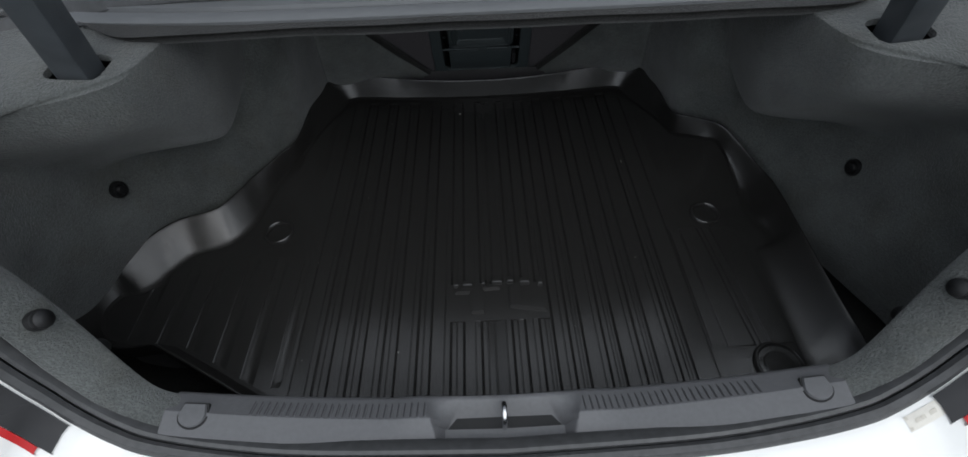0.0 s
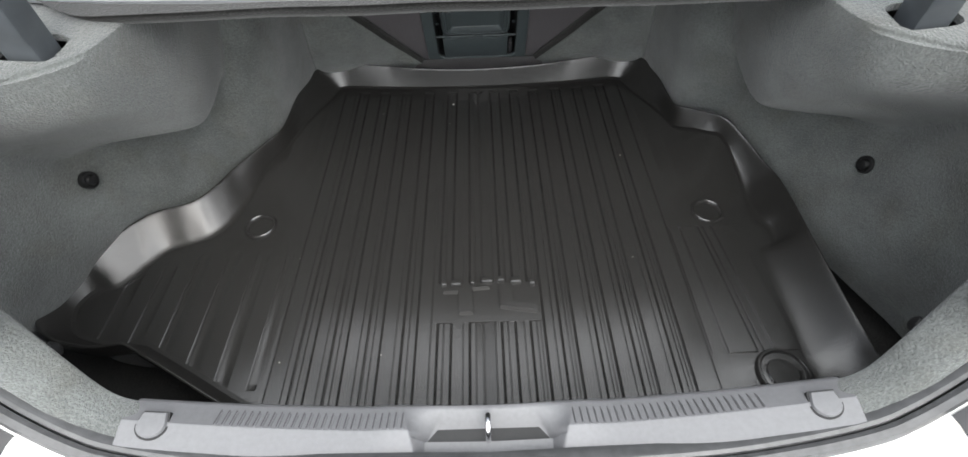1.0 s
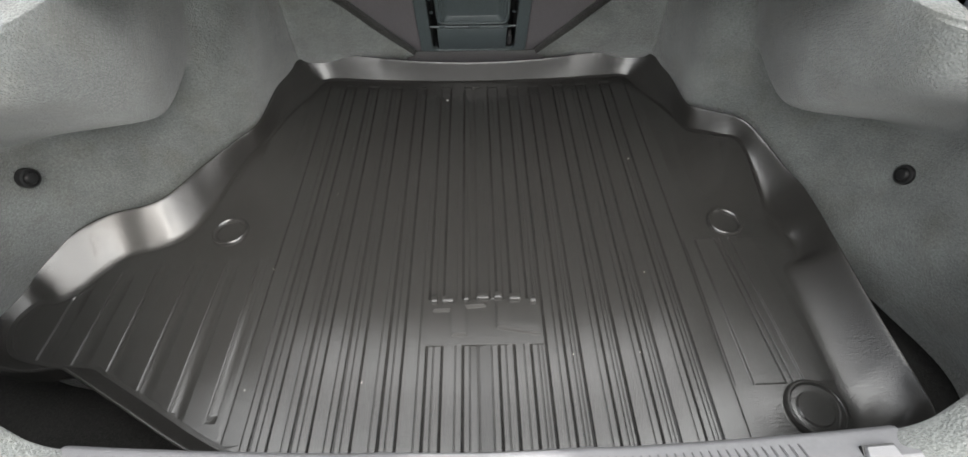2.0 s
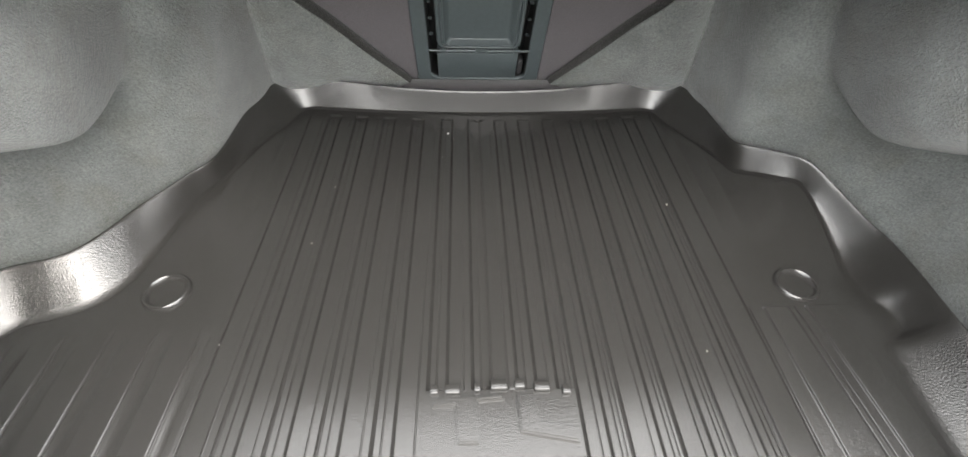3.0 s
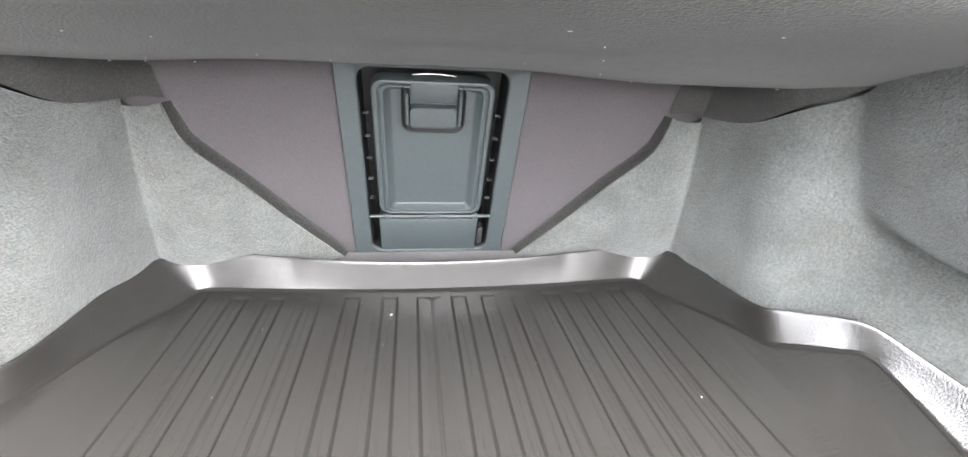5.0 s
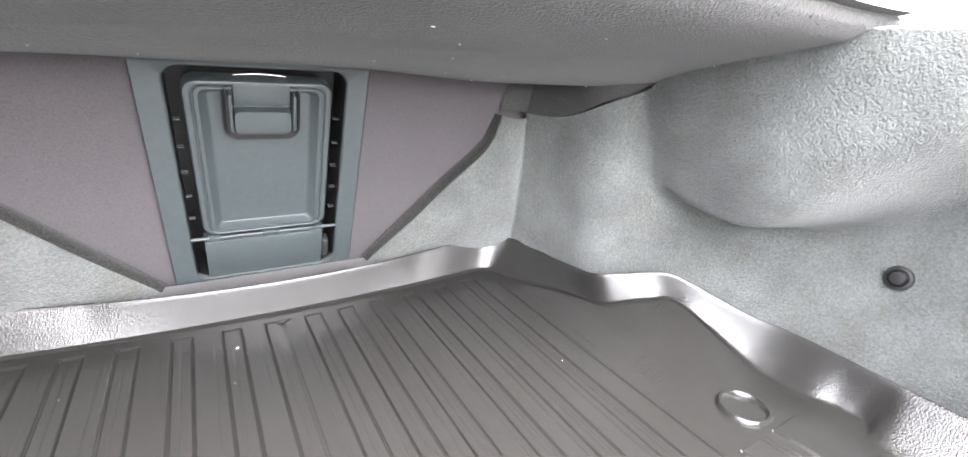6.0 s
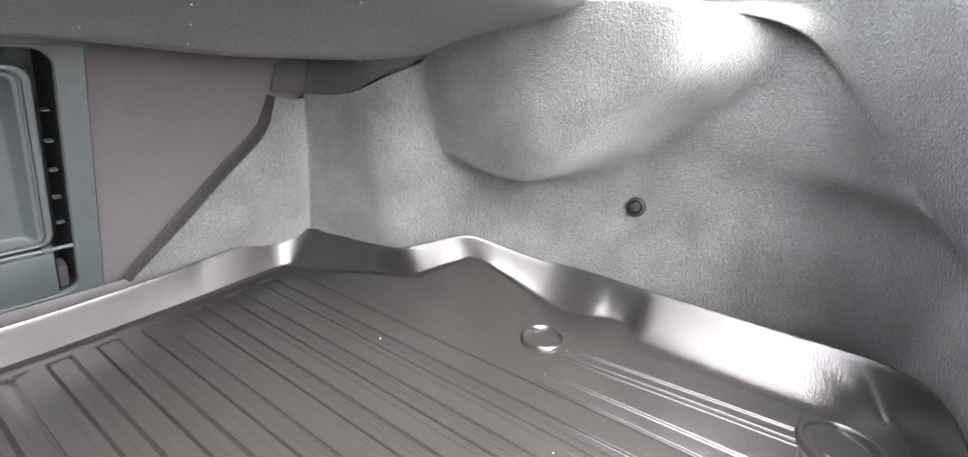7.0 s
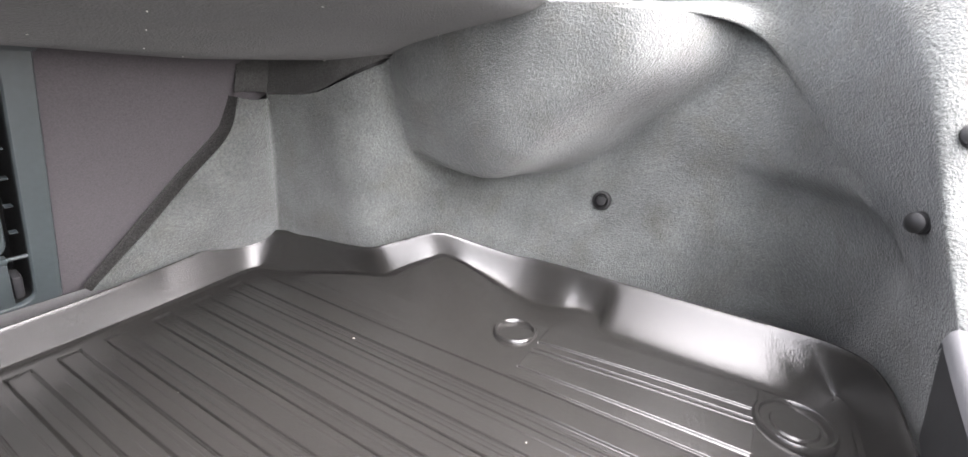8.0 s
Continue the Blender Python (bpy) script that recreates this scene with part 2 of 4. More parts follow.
RIGHT_RIM = [(0.36, -0.357, 0.36, -0.369, 0.05), (0.44, -0.354, 0.445, -0.365, 0.05), (0.480, -0.347, 0.490, -0.350, 0.05), (0.488, -0.337, 0.506, -0.318, 0.05), (0.472, -0.334, 0.5075, -0.292, 0.05), (0.458, -0.3225, 0.508, -0.270, 0.05),
             (0.4535, -0.3185, 0.508, -0.2625, 0.05), (0.4515, -0.311, 0.508, -0.258, 0.05), (0.4505, -0.27, 0.508, -0.238, 0.05), (0.452, -0.20, 0.509, -0.195, 0.05), (0.455, -0.12, 0.512, -0.12, 0.05), (0.461, -0.090, 0.513, -0.094, 0.05),
             (0.488, -0.076, 0.514, -0.074, 0.05), (0.490, -0.047, 0.515, -0.044, 0.05), (0.480, -0.022, 0.516, -0.024, 0.05), (0.479, 0.02, 0.515, 0.03, 0.05), (0.480, 0.06, 0.506, 0.066, 0.051),
             (0.473, 0.105, 0.488, 0.112, 0.062), (0.464, 0.140, 0.466, 0.148, 0.076), (0.455, 0.155, 0.452, 0.163, 0.080), (0.436, 0.165, 0.438, 0.179, 0.077), (0.411, 0.188, 0.413, 0.204, 0.069),
             (0.393, 0.209, 0.393, 0.223, 0.063), (0.387, 0.235, 0.387, 0.242, 0.059), (0.377, 0.275, 0.388, 0.282, 0.053), (0.362, 0.33, 0.390, 0.335, 0.047), (0.347, 0.38, 0.384, 0.386, 0.049),
             (0.335, 0.412, 0.374, 0.420, 0.051)]
# left edges of the sunk channels, and of the short ones past the side edge
CHANNELS = [-0.2765, -0.2280, -0.1780, -0.1255, -0.0735, -0.0250, 0.0235, 0.0670, 0.1115, 0.1630, 0.2135, 0.2650]
SHORT_CHANNELS = [-0.3370, -0.3870, -0.4370, -0.4880, -0.5390, -0.5900]
RIB_WIDE = 0.0205
PAD_GROOVES = [0.3215, 0.340, 0.371, 0.379, 0.393]
BACK_Y = 0.425

def rim_line(knots, per=10):
    """Foot and top of the rim, smooth through its knots."""
    feet = catmull([(k[0], k[1], 0) for k in knots], per)
    tops = catmull([k[2:] for k in knots], per)
    return [(a.x, a.y, b.x, b.y, b.z) for a, b in zip(feet, tops)]


LEFT_LINE, RIGHT_LINE = rim_line(LEFT_RIM), rim_line(RIGHT_RIM)
LEFT_FOOT = sorted((p[1], p[0]) for p in LEFT_LINE) + [(BACK_Y, -0.330)]
RIGHT_FOOT = sorted((p[1], p[0]) for p in RIGHT_LINE) + [(BACK_Y, 0.330)]


def back_bow(x):
    return -0.018 + 0.02 * min(1.0, abs(x) / 0.33) ** 2


def mat_y(x, y):
    return y + back_bow(x) * max(0.0, (y - 0.30) / (BACK_Y - 0.30))


def foot_left(y):
    return curve_at(LEFT_FOOT, y)[0]


def foot_right(y):
    return curve_at(RIGHT_FOOT, y)[0]


def floor_lift(x, y):
    """The mat's floor rises beside the wheel arches, more on the right."""
    return (0.055 * step(0.325, 0.47, x) + 0.012 * step(-0.33, -0.40, x)) * step(0.01, 0.19, y) * step(0.41, 0.28, y) + 0.006 * step(0.31, 0.46, x) * step(0.01, -0.06, y) * step(-0.34, -0.28, y)


def groove(x, at, half, deep):
    return -deep * step(half * 1.7, half * 0.6, abs(x - at))


def rib_height(x, y):
    """The relief of the mat's floor: sunk channels with a groove at each edge, and shallow lines that deepen to the front."""
    if -0.078 < x < 0.086 and -0.205 < y < -0.133:
        return 0.0
    if -0.325 < x < 0.322:
        h, fine = 0.0, 0.0005 + 0.0011 * step(0.02, -0.20, y)
        for k, a in enumerate(CHANNELS):
            if a - 0.016 < x < a + RIB_WIDE + 0.004:
                if a < x < a + RIB_WIDE:
                    h -= 0.0011
                half, deep = (0.0022, 0.0036) if k == 5 else (0.0011, 0.0023)
                h += groove(x, a, 0.0011, 0.0025) + groove(x, a + RIB_WIDE, half, deep)
                h += groove(x, a + 0.0092, 0.0007, fine) + groove(x, a - 0.0100, 0.0007, fine * (0.6 if k % 2 else 1.0))
                if k > 6:
                    h += groove(x, a + 0.0145, 0.0006, fine * 0.7)
        strip = sum(1 for a in CHANNELS if x > a + RIB_WIDE / 2)
        mid = (CHANNELS[strip - 1] + RIB_WIDE if strip else -0.325) * 0.5 + (CHANNELS[strip] if strip < len(CHANNELS) else 0.322) * 0.5
        h += (x - mid) * 0.030 * math.sin(strip * 2.3 + 0.7) * step(0.016, 0.013, abs(x - mid))
        h *= step(0.4035, 0.3975, y)          # the channels stop short of the rim
        return h + groove(x, -0.3105, 0.0010, 0.0022) + groove(x, 0.3180, 0.0010, 0.0020)
    back = -0.050 - 0.16 * max(0.0, -0.45 - x)
    if x <= -0.325 and y < back:
        for a in SHORT_CHANNELS:
            if a - 0.003 < x < a + RIB_WIDE + 0.003:
                along = step(-0.300, -0.290, y) * step(back, back - 0.03, y)
                across = max(0.0, min(1.0, (x - a) / RIB_WIDE))
                return along * (-0.0017 * math.sin(math.pi * across) ** 0.8 + groove(x, a, 0.0010, 0.0018))
        return 0.0
    if 0.322 <= x < 0.440 and -0.268 < y < -0.034:
        return sum(groove(x, g, 0.0010, 0.0018) for g in PAD_GROOVES) + (0.0008 if 0.340 < x < 0.371 or x > 0.393 else 0.0)
    return 0.0


def pad_shear(x, y):
    """The slots of the pad run aside towards the front, along the rim."""
    return 0.065 * step(0.322, 0.372, x) * max(0.0, min(0.25, -0.034 - y))


def breaks(points, width):
    return [q for p in points for q in (p - width, p + width)]


mat_thing = thing("cargo_mat", "black moulded plastic cargo mat with ribs and raised rim", "cargo mat")
xs = [g + d for g in CHANNELS for d in (-0.0022, -0.0014, -0.0007, 0.0007, 0.0014, 0.0022)]
xs += [g + RIB_WIDE + d for g in CHANNELS for d in (-0.0022, -0.0014, -0.0007, 0.0007, 0.0014, 0.0022)]
xs += [g + c + d for g in CHANNELS for c in (0.0092, -0.0100) for d in (-0.0013, -0.0004, 0.0004, 0.0013)]
xs += [g + 0.0145 + d for g in CHANNELS[7:] for d in (-0.0012, -0.0004, 0.0004, 0.0012)]
xs += [g + d for g in [-0.3105, 0.3180] + PAD_GROOVES for d in (-0.0020, -0.0014, -0.0006, 0.0006, 0.0014, 0.0020)]
xs += [g + c for g in SHORT_CHANNELS for c in (-0.0026, -0.0012, -0.0004, 0.0006, 0.0014, 0.0026, 0.0052, 0.0076, 0.0092, 0.0108, 0.0132, RIB_WIDE - 0.0026, RIB_WIDE - 0.0008, RIB_WIDE + 0.0008, RIB_WIDE + 0.0026)]
xs += breaks([-0.078, 0.086, -0.325, 0.322], 0.0008) + [0.415, 0.428]
xs = [-9.0] + sorted(xs) + [9.0]
ys = [-0.36 + 0.005 * k for k in range(158)] + breaks([-0.205, -0.133, 0.3965, 0.4040, -0.2675, -0.034, -0.058], 0.0009)
ys = sorted({round(y, 5) for y in ys if y < BACK_Y} | {BACK_Y})
bm = bmesh.new()
rows = []
for y in ys:
    a, b = foot_left(y), foot_right(y)
    row = []
    for u in xs:
        x = u + pad_shear(u, y)
        inner = a < x < b
        q = max(a, min(b, x))
        edge = min(q - a, b - q)
        wave = 0.0012 * math.sin(q * 9 + 1) * math.sin(y * 11)
        row.append(Vector((q, mat_y(q, y), (rib_height(u, y) + wave) * step(0.0, 0.012, edge) * step(BACK_Y - 0.002, BACK_Y - 0.010, y) + floor_lift(q, y) if inner else floor_lift(q, y))))
    rows.append(row)
grid_mesh(bm, rows)
bmesh.ops.remove_doubles(bm, verts=bm.verts, dist=2e-5)
mat_floor = part("mat_floor", bm, MAT_RUBBER, mat_thing, smooth=False)
mat_floor.data.materials.append(MAT_PAD)
for face in mat_floor.data.polygons:        # the pad at the side has a coarser grain
    c = face.center
    u, v = abs(c.x - pad_shear(c.x, c.y) - 0.381) / 0.057, abs(c.y + 0.151) / 0.115
    if u ** 8 + v ** 14 < 1:
        face.material_index = 1

loop = list(LEFT_LINE)
for k in range(0, 61):
    x = lerp(-0.330, 0.330, k / 60)
    lean = 0.004 + 0.016 * min(1.0, abs(x) / 0.2) ** 2
    loop.append((x, mat_y(x, BACK_Y), x * 1.03, mat_y(x, BACK_Y) + lean, 0.042 + 0.009 * step(0.18, 0.33, abs(x))))
loop += reversed(RIGHT_LINE)
for k in range(1, 40):
    x = lerp(0.36, -0.26, k / 40)
    loop.append((x, lerp(-0.356, -0.352, k / 40), x, lerp(-0.368, -0.366, k / 40), lerp(0.05, 0.03, k / 40)))


def resample(points, gap):
    """Even steps along a closed line; all columns are carried along."""
    q = np.array(list(points) + [points[0]], float)
    run = np.concatenate([[0], np.cumsum(np.linalg.norm(np.diff(q[:, 2:4], axis=0), axis=1) * 0.5 + np.linalg.norm(np.diff(q[:, :2], axis=0), axis=1) * 0.5)])
    at = np.linspace(0, run[-1], int(run[-1] / gap), endpoint=False)
    return np.stack([np.interp(at, run, q[:, c]) for c in range(q.shape[1])], 1)


def smoothed(values, times):
    v = np.array(values, float)
    for _ in range(times):
        v = (np.roll(v, 1, 0) + v * 2 + np.roll(v, -1, 0)) / 4
    return v


loop = smoothed(resample(loop, 0.003), 3)
rounder = smoothed(loop, 60)        # the back corners are well rounded, most at the foot
rounder[:, :2] = smoothed(loop[:, :2], 120)
near = np.array([step(0.350, 0.390, p[1]) * step(0.230, 0.300, abs(p[0])) for p in loop])[:, None]
loop = loop * (1 - near) + rounder * near
far_line = smoothed(loop[:, 2:4], 8)
tangent = np.roll(far_line, -2, 0) - np.roll(far_line, 2, 0)
tangent /= np.linalg.norm(tangent, axis=1)[:, None] + 1e-9
outward = np.stack([-tangent[:, 1], tangent[:, 0]], 1)
bm = bmesh.new()
rows = []
for (fx, fy, tx, ty, h), o in zip(loop, outward):
    foot_at, top_at = Vector((fx, fy)), Vector((tx, ty))
    o = Vector(o)
    base, straight = floor_lift(fx, fy), max(step(0.05, 0.45, o.y) * step(0.30, 0.38, fy), step(0.4, 0.75, o.y), 0.8 * step(-0.10, -0.30, fx) * step(0.30, 0.20, fy))
    ring = [Vector((*(foot_at - o * 0.005), base + 0.0003))]
    for f, g in ((0.06, 0.012), (0.16, 0.055), (0.30, 0.145), (0.45, 0.28), (0.60, 0.445), (0.75, 0.63), (0.90, 0.85), (0.97, 0.955)):
        ring.append(Vector((*foot_at.lerp(top_at, f), base + (h - base) * lerp(g, f, straight))))
    for e, z in ((0.0008, 0.0004), (0.0022, 0.0006), (0.0038, -0.0006), (0.0045, -0.006), (0.0045, -0.030)):
        ring.append(Vector((*(top_at + o * e), h + z)))
    rows.append(ring)
rows.append(rows[0])
grid_mesh(bm, rows)
bmesh.ops.remove_doubles(bm, verts=bm.verts, dist=1e-5)
bmesh.ops.recalc_face_normals(bm, faces=bm.faces)
part("rim", bm, MAT_RIM, mat_thing)

for x, y, r, tube in ((-0.40, 0.0, 0.0245, 0.0042), (0.40, 0.0, 0.0245, 0.0042), (0.408, -0.300, 0.033, 0.004)):
    bm = bmesh.new()
    prof = [(r - tube, -0.001), (r - tube * 0.75, 0.0036), (r - tube * 0.3, 0.0054), (r + tube * 0.3, 0.0054), (r + tube * 0.75, 0.0036), (r + tube, -0.001)]
    if r > 0.03:
        prof = [(0.0, 0.002), (r * 0.62, 0.002), (r * 0.68, 0.0), (r * 0.74, 0.0)] + prof
    lathe(bm, prof, 40, Matrix.Translation((x, y, floor_lift(x, y))))
    part("locating_ring", bm, MAT_RUBBER, mat_thing)
# raised bars of the moulded badge
for x0, x1, y0, y1 in ((-0.071, -0.062, -0.139, -0.134), (-0.055, -0.039, -0.139, -0.134), (-0.024, -0.017, -0.137, -0.132), (-0.006, 0.012, -0.135, -0.130),
                       (0.020, 0.031, -0.134, -0.129), (0.041, 0.058, -0.137, -0.132), (0.071, 0.080, -0.141, -0.136)):
    bm = bmesh.new()
    box(bm, x0, x1, y0, y1 + 0.006, -0.001, 0.0042, 0.0016)
    part("badge_bar", bm, MAT_RUBBER, mat_thing)
for outline in (((-0.068, -0.152), (-0.044, -0.152), (-0.041, -0.190), (-0.020, -0.190), (-0.020, -0.147), (0.007, -0.145), (0.007, -0.140), (-0.068, -0.143)),
                ((0.022, -0.180), (0.081, -0.191), (0.080, -0.176), (0.043, -0.170), (0.043, -0.142), (0.022, -0.141))):
    bm = bmesh.new()
    vs = [bm.verts.new((x, y, -0.001)) for x, y in outline]
    f = bm.faces.new(vs)
    top = bmesh.ops.extrude_face_region(bm, geom=[f])
    bmesh.ops.translate(bm, vec=(0, 0, 0.0052), verts=[v for v in top["geom"] if isinstance(v, bmesh.types.BMVert)])
    bmesh.ops.recalc_face_normals(bm, faces=bm.faces)
    bmesh.ops.bevel(bm, geom=[e for e in bm.edges if min(v.co.z for v in e.verts) > 0], offset=0.0018, segments=2, affect="EDGES")
    part("badge_shape", bm, MAT_RUBBER, mat_thing)

# ---- trunk floor under the mat ----
bm = bmesh.new()
under = [Vector((p[0], p[1], -0.006)) for p in loop[::3]]
top_face = bm.faces.new([bm.verts.new(p) for p in under])
sides = bmesh.ops.extrude_face_region(bm, geom=[top_face])
bmesh.ops.translate(bm, vec=(0, 0, -0.08), verts=[v for v in sides["geom"] if isinstance(v, bmesh.types.BMVert)])
box(bm, -0.75, 0.75, -0.47, 0.56, -0.11, -0.080, 0.0)
bmesh.ops.recalc_face_normals(bm, faces=bm.faces)
# dark felt in place of the carpet grey: the floor's shade is in the colour
tagged(part("floor", bm, SHELF_FELT, smooth=False), "carpeted trunk floor under the mat, coloured dark for its shade", "floor", kind="structure")

# ---- side linings ----
# plan of the lining: bottom x, y; top x, y, z
LINING_TOP = [(0.352, 0.378, 0.266), (0.366, 0.306, 0.270), (0.394, 0.240, 0.300), (0.505, 0.168, 0.350), (0.605, 0.075, 0.398), (0.625, 0.005, 0.402), (0.598, -0.142, 0.408),
              (0.572, -0.222, 0.410), (0.505, -0.282, 0.408), (0.437, -0.318, 0.325), (0.411, -0.340, 0.245), (0.386, -0.362, 0.175), (0.348, -0.366, 0.146)]
LINING_RIGHT = [(0.390, 0.448), (0.411, 0.335), (0.406, 0.246), (0.466, 0.187), (0.508, 0.10), (0.538, 0.0), (0.575, -0.08), (0.62, -0.20), (0.625, -0.27), (0.59, -0.335), (0.50, -0.385), (0.37, -0.395), (0.34, -0.398)]
LINING_LEFT = [(0.385, 0.447), (0.411, 0.33), (0.411, 0.242), (0.445, 0.165), (0.495, 0.09), (0.562, 0.03), (0.626, -0.045), (0.675, -0.16), (0.66, -0.25), (0.61, -0.33), (0.50, -0.385), (0.37, -0.395), (0.34, -0.398)]
# outer edge of the felt where it turns over the sill's corner and under the shelf
LINING_OUTER = [(0.364, 0.384, 0.268), (0.372, 0.302, 0.272), (0.410, 0.248, 0.302), (0.518, 0.172, 0.352), (0.617, 0.080, 0.402), (0.665, -0.015, 0.412), (0.725, -0.13, 0.500),
                (0.70, -0.24, 0.52), (0.585, -0.335, 0.53), (0.468, -0.354, 0.380), (0.440, -0.378, 0.250), (0.400, -0.402, 0.173), (0.350, -0.412, 0.154)]
LINING_LOW = -0.035       # lower edge of the felt; dark surfaces below stand in for the gap's shade
SLOT = (0.479, -0.062, 0.032, 0.026)



def lining_point(c, v):
    bx, by, tx, ty, tz = c
    z = LINING_LOW + (tz - LINING_LOW) * v
    w = max(0.0, (z + 0.006) / (tz + 0.006)) ** 0.7
    x, y = lerp(bx, tx, w), lerp(by, ty, w)
    reach = 0.21 + 0.09 * step(0.24, 0.37, z) * step(0.10, 0.0, y)
    e = ((y - 0.10) / reach) ** 2 + ((z - 0.36) / 0.19) ** 2
    lobe = 0.405 + 0.04 * min(e, 1.2) + 0.26 * step(0.379, 0.404, z) + 0.015 * step(0.02, -0.14, y)
    soft = 0.955 - 0.415 * step(0.08, -0.06, y)
    if lobe < x:
        x = lerp(x, lobe, step(1.045, soft, e) * step(-0.180, -0.085, y))
    x += 0.006 * noise.noise(Vector((0, y * 11, z * 8)))
    sunk = 0.016 * step(0.214, 0.188, z) * step(-0.15, -0.22, y) * step(-0.36, -0.33, y)      # pressed-in field near the sill's corner
    return Vector((x + sunk * 0.5, y - sunk * 0.8, z))


def side_lining(mirror):
    line = catmull([(x, y, 0) for x, y in (LINING_LEFT if mirror else LINING_RIGHT)], 16)
    tops = catmull(LINING_TOP, 16)
    outers = catmull(LINING_OUTER, 16)
    bm = bmesh.new()
    rows = []
    for lo, hi, out in zip(line, tops, outers):
        crest = min(0.376, hi.z - 0.02)
        crest = lerp(crest, LINING_LOW + (hi.z - LINING_LOW) * 0.62, step(-0.16, -0.31, hi.y))
        heights = list(np.linspace(LINING_LOW, crest, 150)) + list(np.linspace(crest, hi.z, 91))[1:]
        rows.append([lining_point((lo.x, lo.y, hi.x, hi.y, hi.z), (z - LINING_LOW) / (hi.z - LINING_LOW)) for z in heights])
        over = step(0.05, -0.15, hi.y) * 0.010
        rows[-1] += [hi.lerp(out, k / 28) + Vector((0, 0, over * math.sin(math.pi * k / 28))) for k in range(1, 29)] + [out + Vector((0, 0, -0.02))]

    table = np.array([[tuple(p) for p in row] for row in rows])
    for k in range(130):        # felt rounds off every fold; more where it turns over the sill
        if k >= 6:
            wide = table[80:-1, 150:-3]
            soft = (table[79:-2, 150:-3] + table[81:, 150:-3] + table[80:-1, 149:-4] + table[80:-1, 151:-2] + 2 * wide) / 6
            keep = np.array([step(87, 101, r + 80) * step(176, 168, r + 80) for r in range(len(wide))])[:, None, None]
            table[80:-1, 150:-3] = wide + (soft - wide) * keep
            continue
        table[1:-1, 1:-1] = (table[:-2, 1:-1] + table[2:, 1:-1] + table[1:-1, :-2] + table[1:-1, 2:] + 2 * table[1:-1, 1:-1]) / 6
    rows = [[Vector(p) for p in row] for row in table]

    def outside_slot(p):
        return p.z < 0.3765 or ((p.x - SLOT[0]) / SLOT[2]) ** 4 + ((p.y - SLOT[1]) / SLOT[3]) ** 4 > 1

    grid_mesh(bm, rows, keep=outside_slot)
    loose = [v for v in bm.verts if not v.link_faces]
    bmesh.ops.delete(bm, geom=loose, context="VERTS")
    rim = [e for e in bm.edges if len(e.link_faces) == 1 and all(abs(v.co.x - SLOT[0]) < 0.06 and abs(v.co.y - SLOT[1]) < 0.045 and v.co.z > 0.3755 for v in e.verts)]
    for v in {v for e in rim for v in e.verts}:
        dx, dy = (v.co.x - SLOT[0]) / SLOT[2], (v.co.y - SLOT[1]) / SLOT[3]
        k = (dx ** 4 + dy ** 4) ** 0.25
        if k > 0:
            v.co.x, v.co.y = SLOT[0] + dx / k * SLOT[2], SLOT[1] + dy / k * SLOT[3]
    lip = bmesh.ops.extrude_edge_only(bm, edges=rim)
    for v in lip["geom"]:
        if isinstance(v, bmesh.types.BMVert):
            v.co.z -= 0.008
    if mirror:
        bmesh.ops.scale(bm, vec=(-1, 1, 1), verts=bm.verts)
    bmesh.ops.recalc_face_normals(bm, faces=bm.faces)
    t = thing("side_lining", "grey felt trunk side lining over the wheel arch", "trunk lining", group="side linings")
    part("lining_panel", bm, CARPET, t)
    s = -1 if mirror else 1
    bm = bmesh.new()
    # corner piece between the lining and the seat back
    diagonal = catmull([(0.135, 0.476, 0.026), (0.185, 0.461, 0.082), (0.248, 0.436, 0.155), (0.298, 0.413, 0.212), (0.314, 0.404, 0.262)], 8)
    kept = [k for k, p in enumerate(rows[0]) if 0.016 < p.z < 0.262]
    edge = [rows[0][k] for k in kept]
    low = catmull([(0.145, 0.462, 0.015), (0.26, 0.460, 0.018), tuple(edge[0])], 8)
    picks = [kept[round(k * (len(edge) - 1) / 16)] for k in range(1, 17)]
    fold = low + [rows[0][k] for k in picks]
    turn = low + [rows[2][k] + Vector((-0.0006, 0, 0)) for k in picks]
    sheet, shade_rows = [], []
    for k, (p, q, b) in enumerate(zip(diagonal, fold, turn)):
        thick = lerp(0.35, 1.0, step(0, 12, k))        # the gusset thins out behind the mat's rim
        off = (p - q).normalized()
        shade_rows.append([Vector((s * r.x, r.y, r.z)) for r in (p + off * a + Vector((0.0, d * thick, 0.0)) for a, d in ((0.0090, 0.0), (0.0088, -0.006), (0.0074, -0.0115), (0.0046, -0.0158), (0.0010, -0.0184), (-0.003, -0.0192), (-0.010, -0.0165)))])
        row = [p + off * a + Vector((0.0, d * thick, 0.0)) for a, d in ((0.0010, -0.012), (0.0012, -0.0175), (-0.0005, -0.0205))]
        wide = (q - p).length
        reach = 1 - min(0.35, (b - q).length / wide)
        for f in (0.015, 0.03, 0.06, 0.10, 0.15, 0.21, 0.30, 0.45, 0.62, 0.80, 1.0):
            f *= reach
            row.append(p.lerp(q, f) + Vector((0, -thick * (0.020 + 0.011 * (1 - math.exp(-f * wide / 0.020))) * (1 - f) ** 0.6, 0)))
        last = row[-1]
        row += [last.lerp(q, f).lerp(q.lerp(b, f), f) for f in (0.2, 0.4, 0.6, 0.8, 1.0)]        # the felt turns softly into the lining
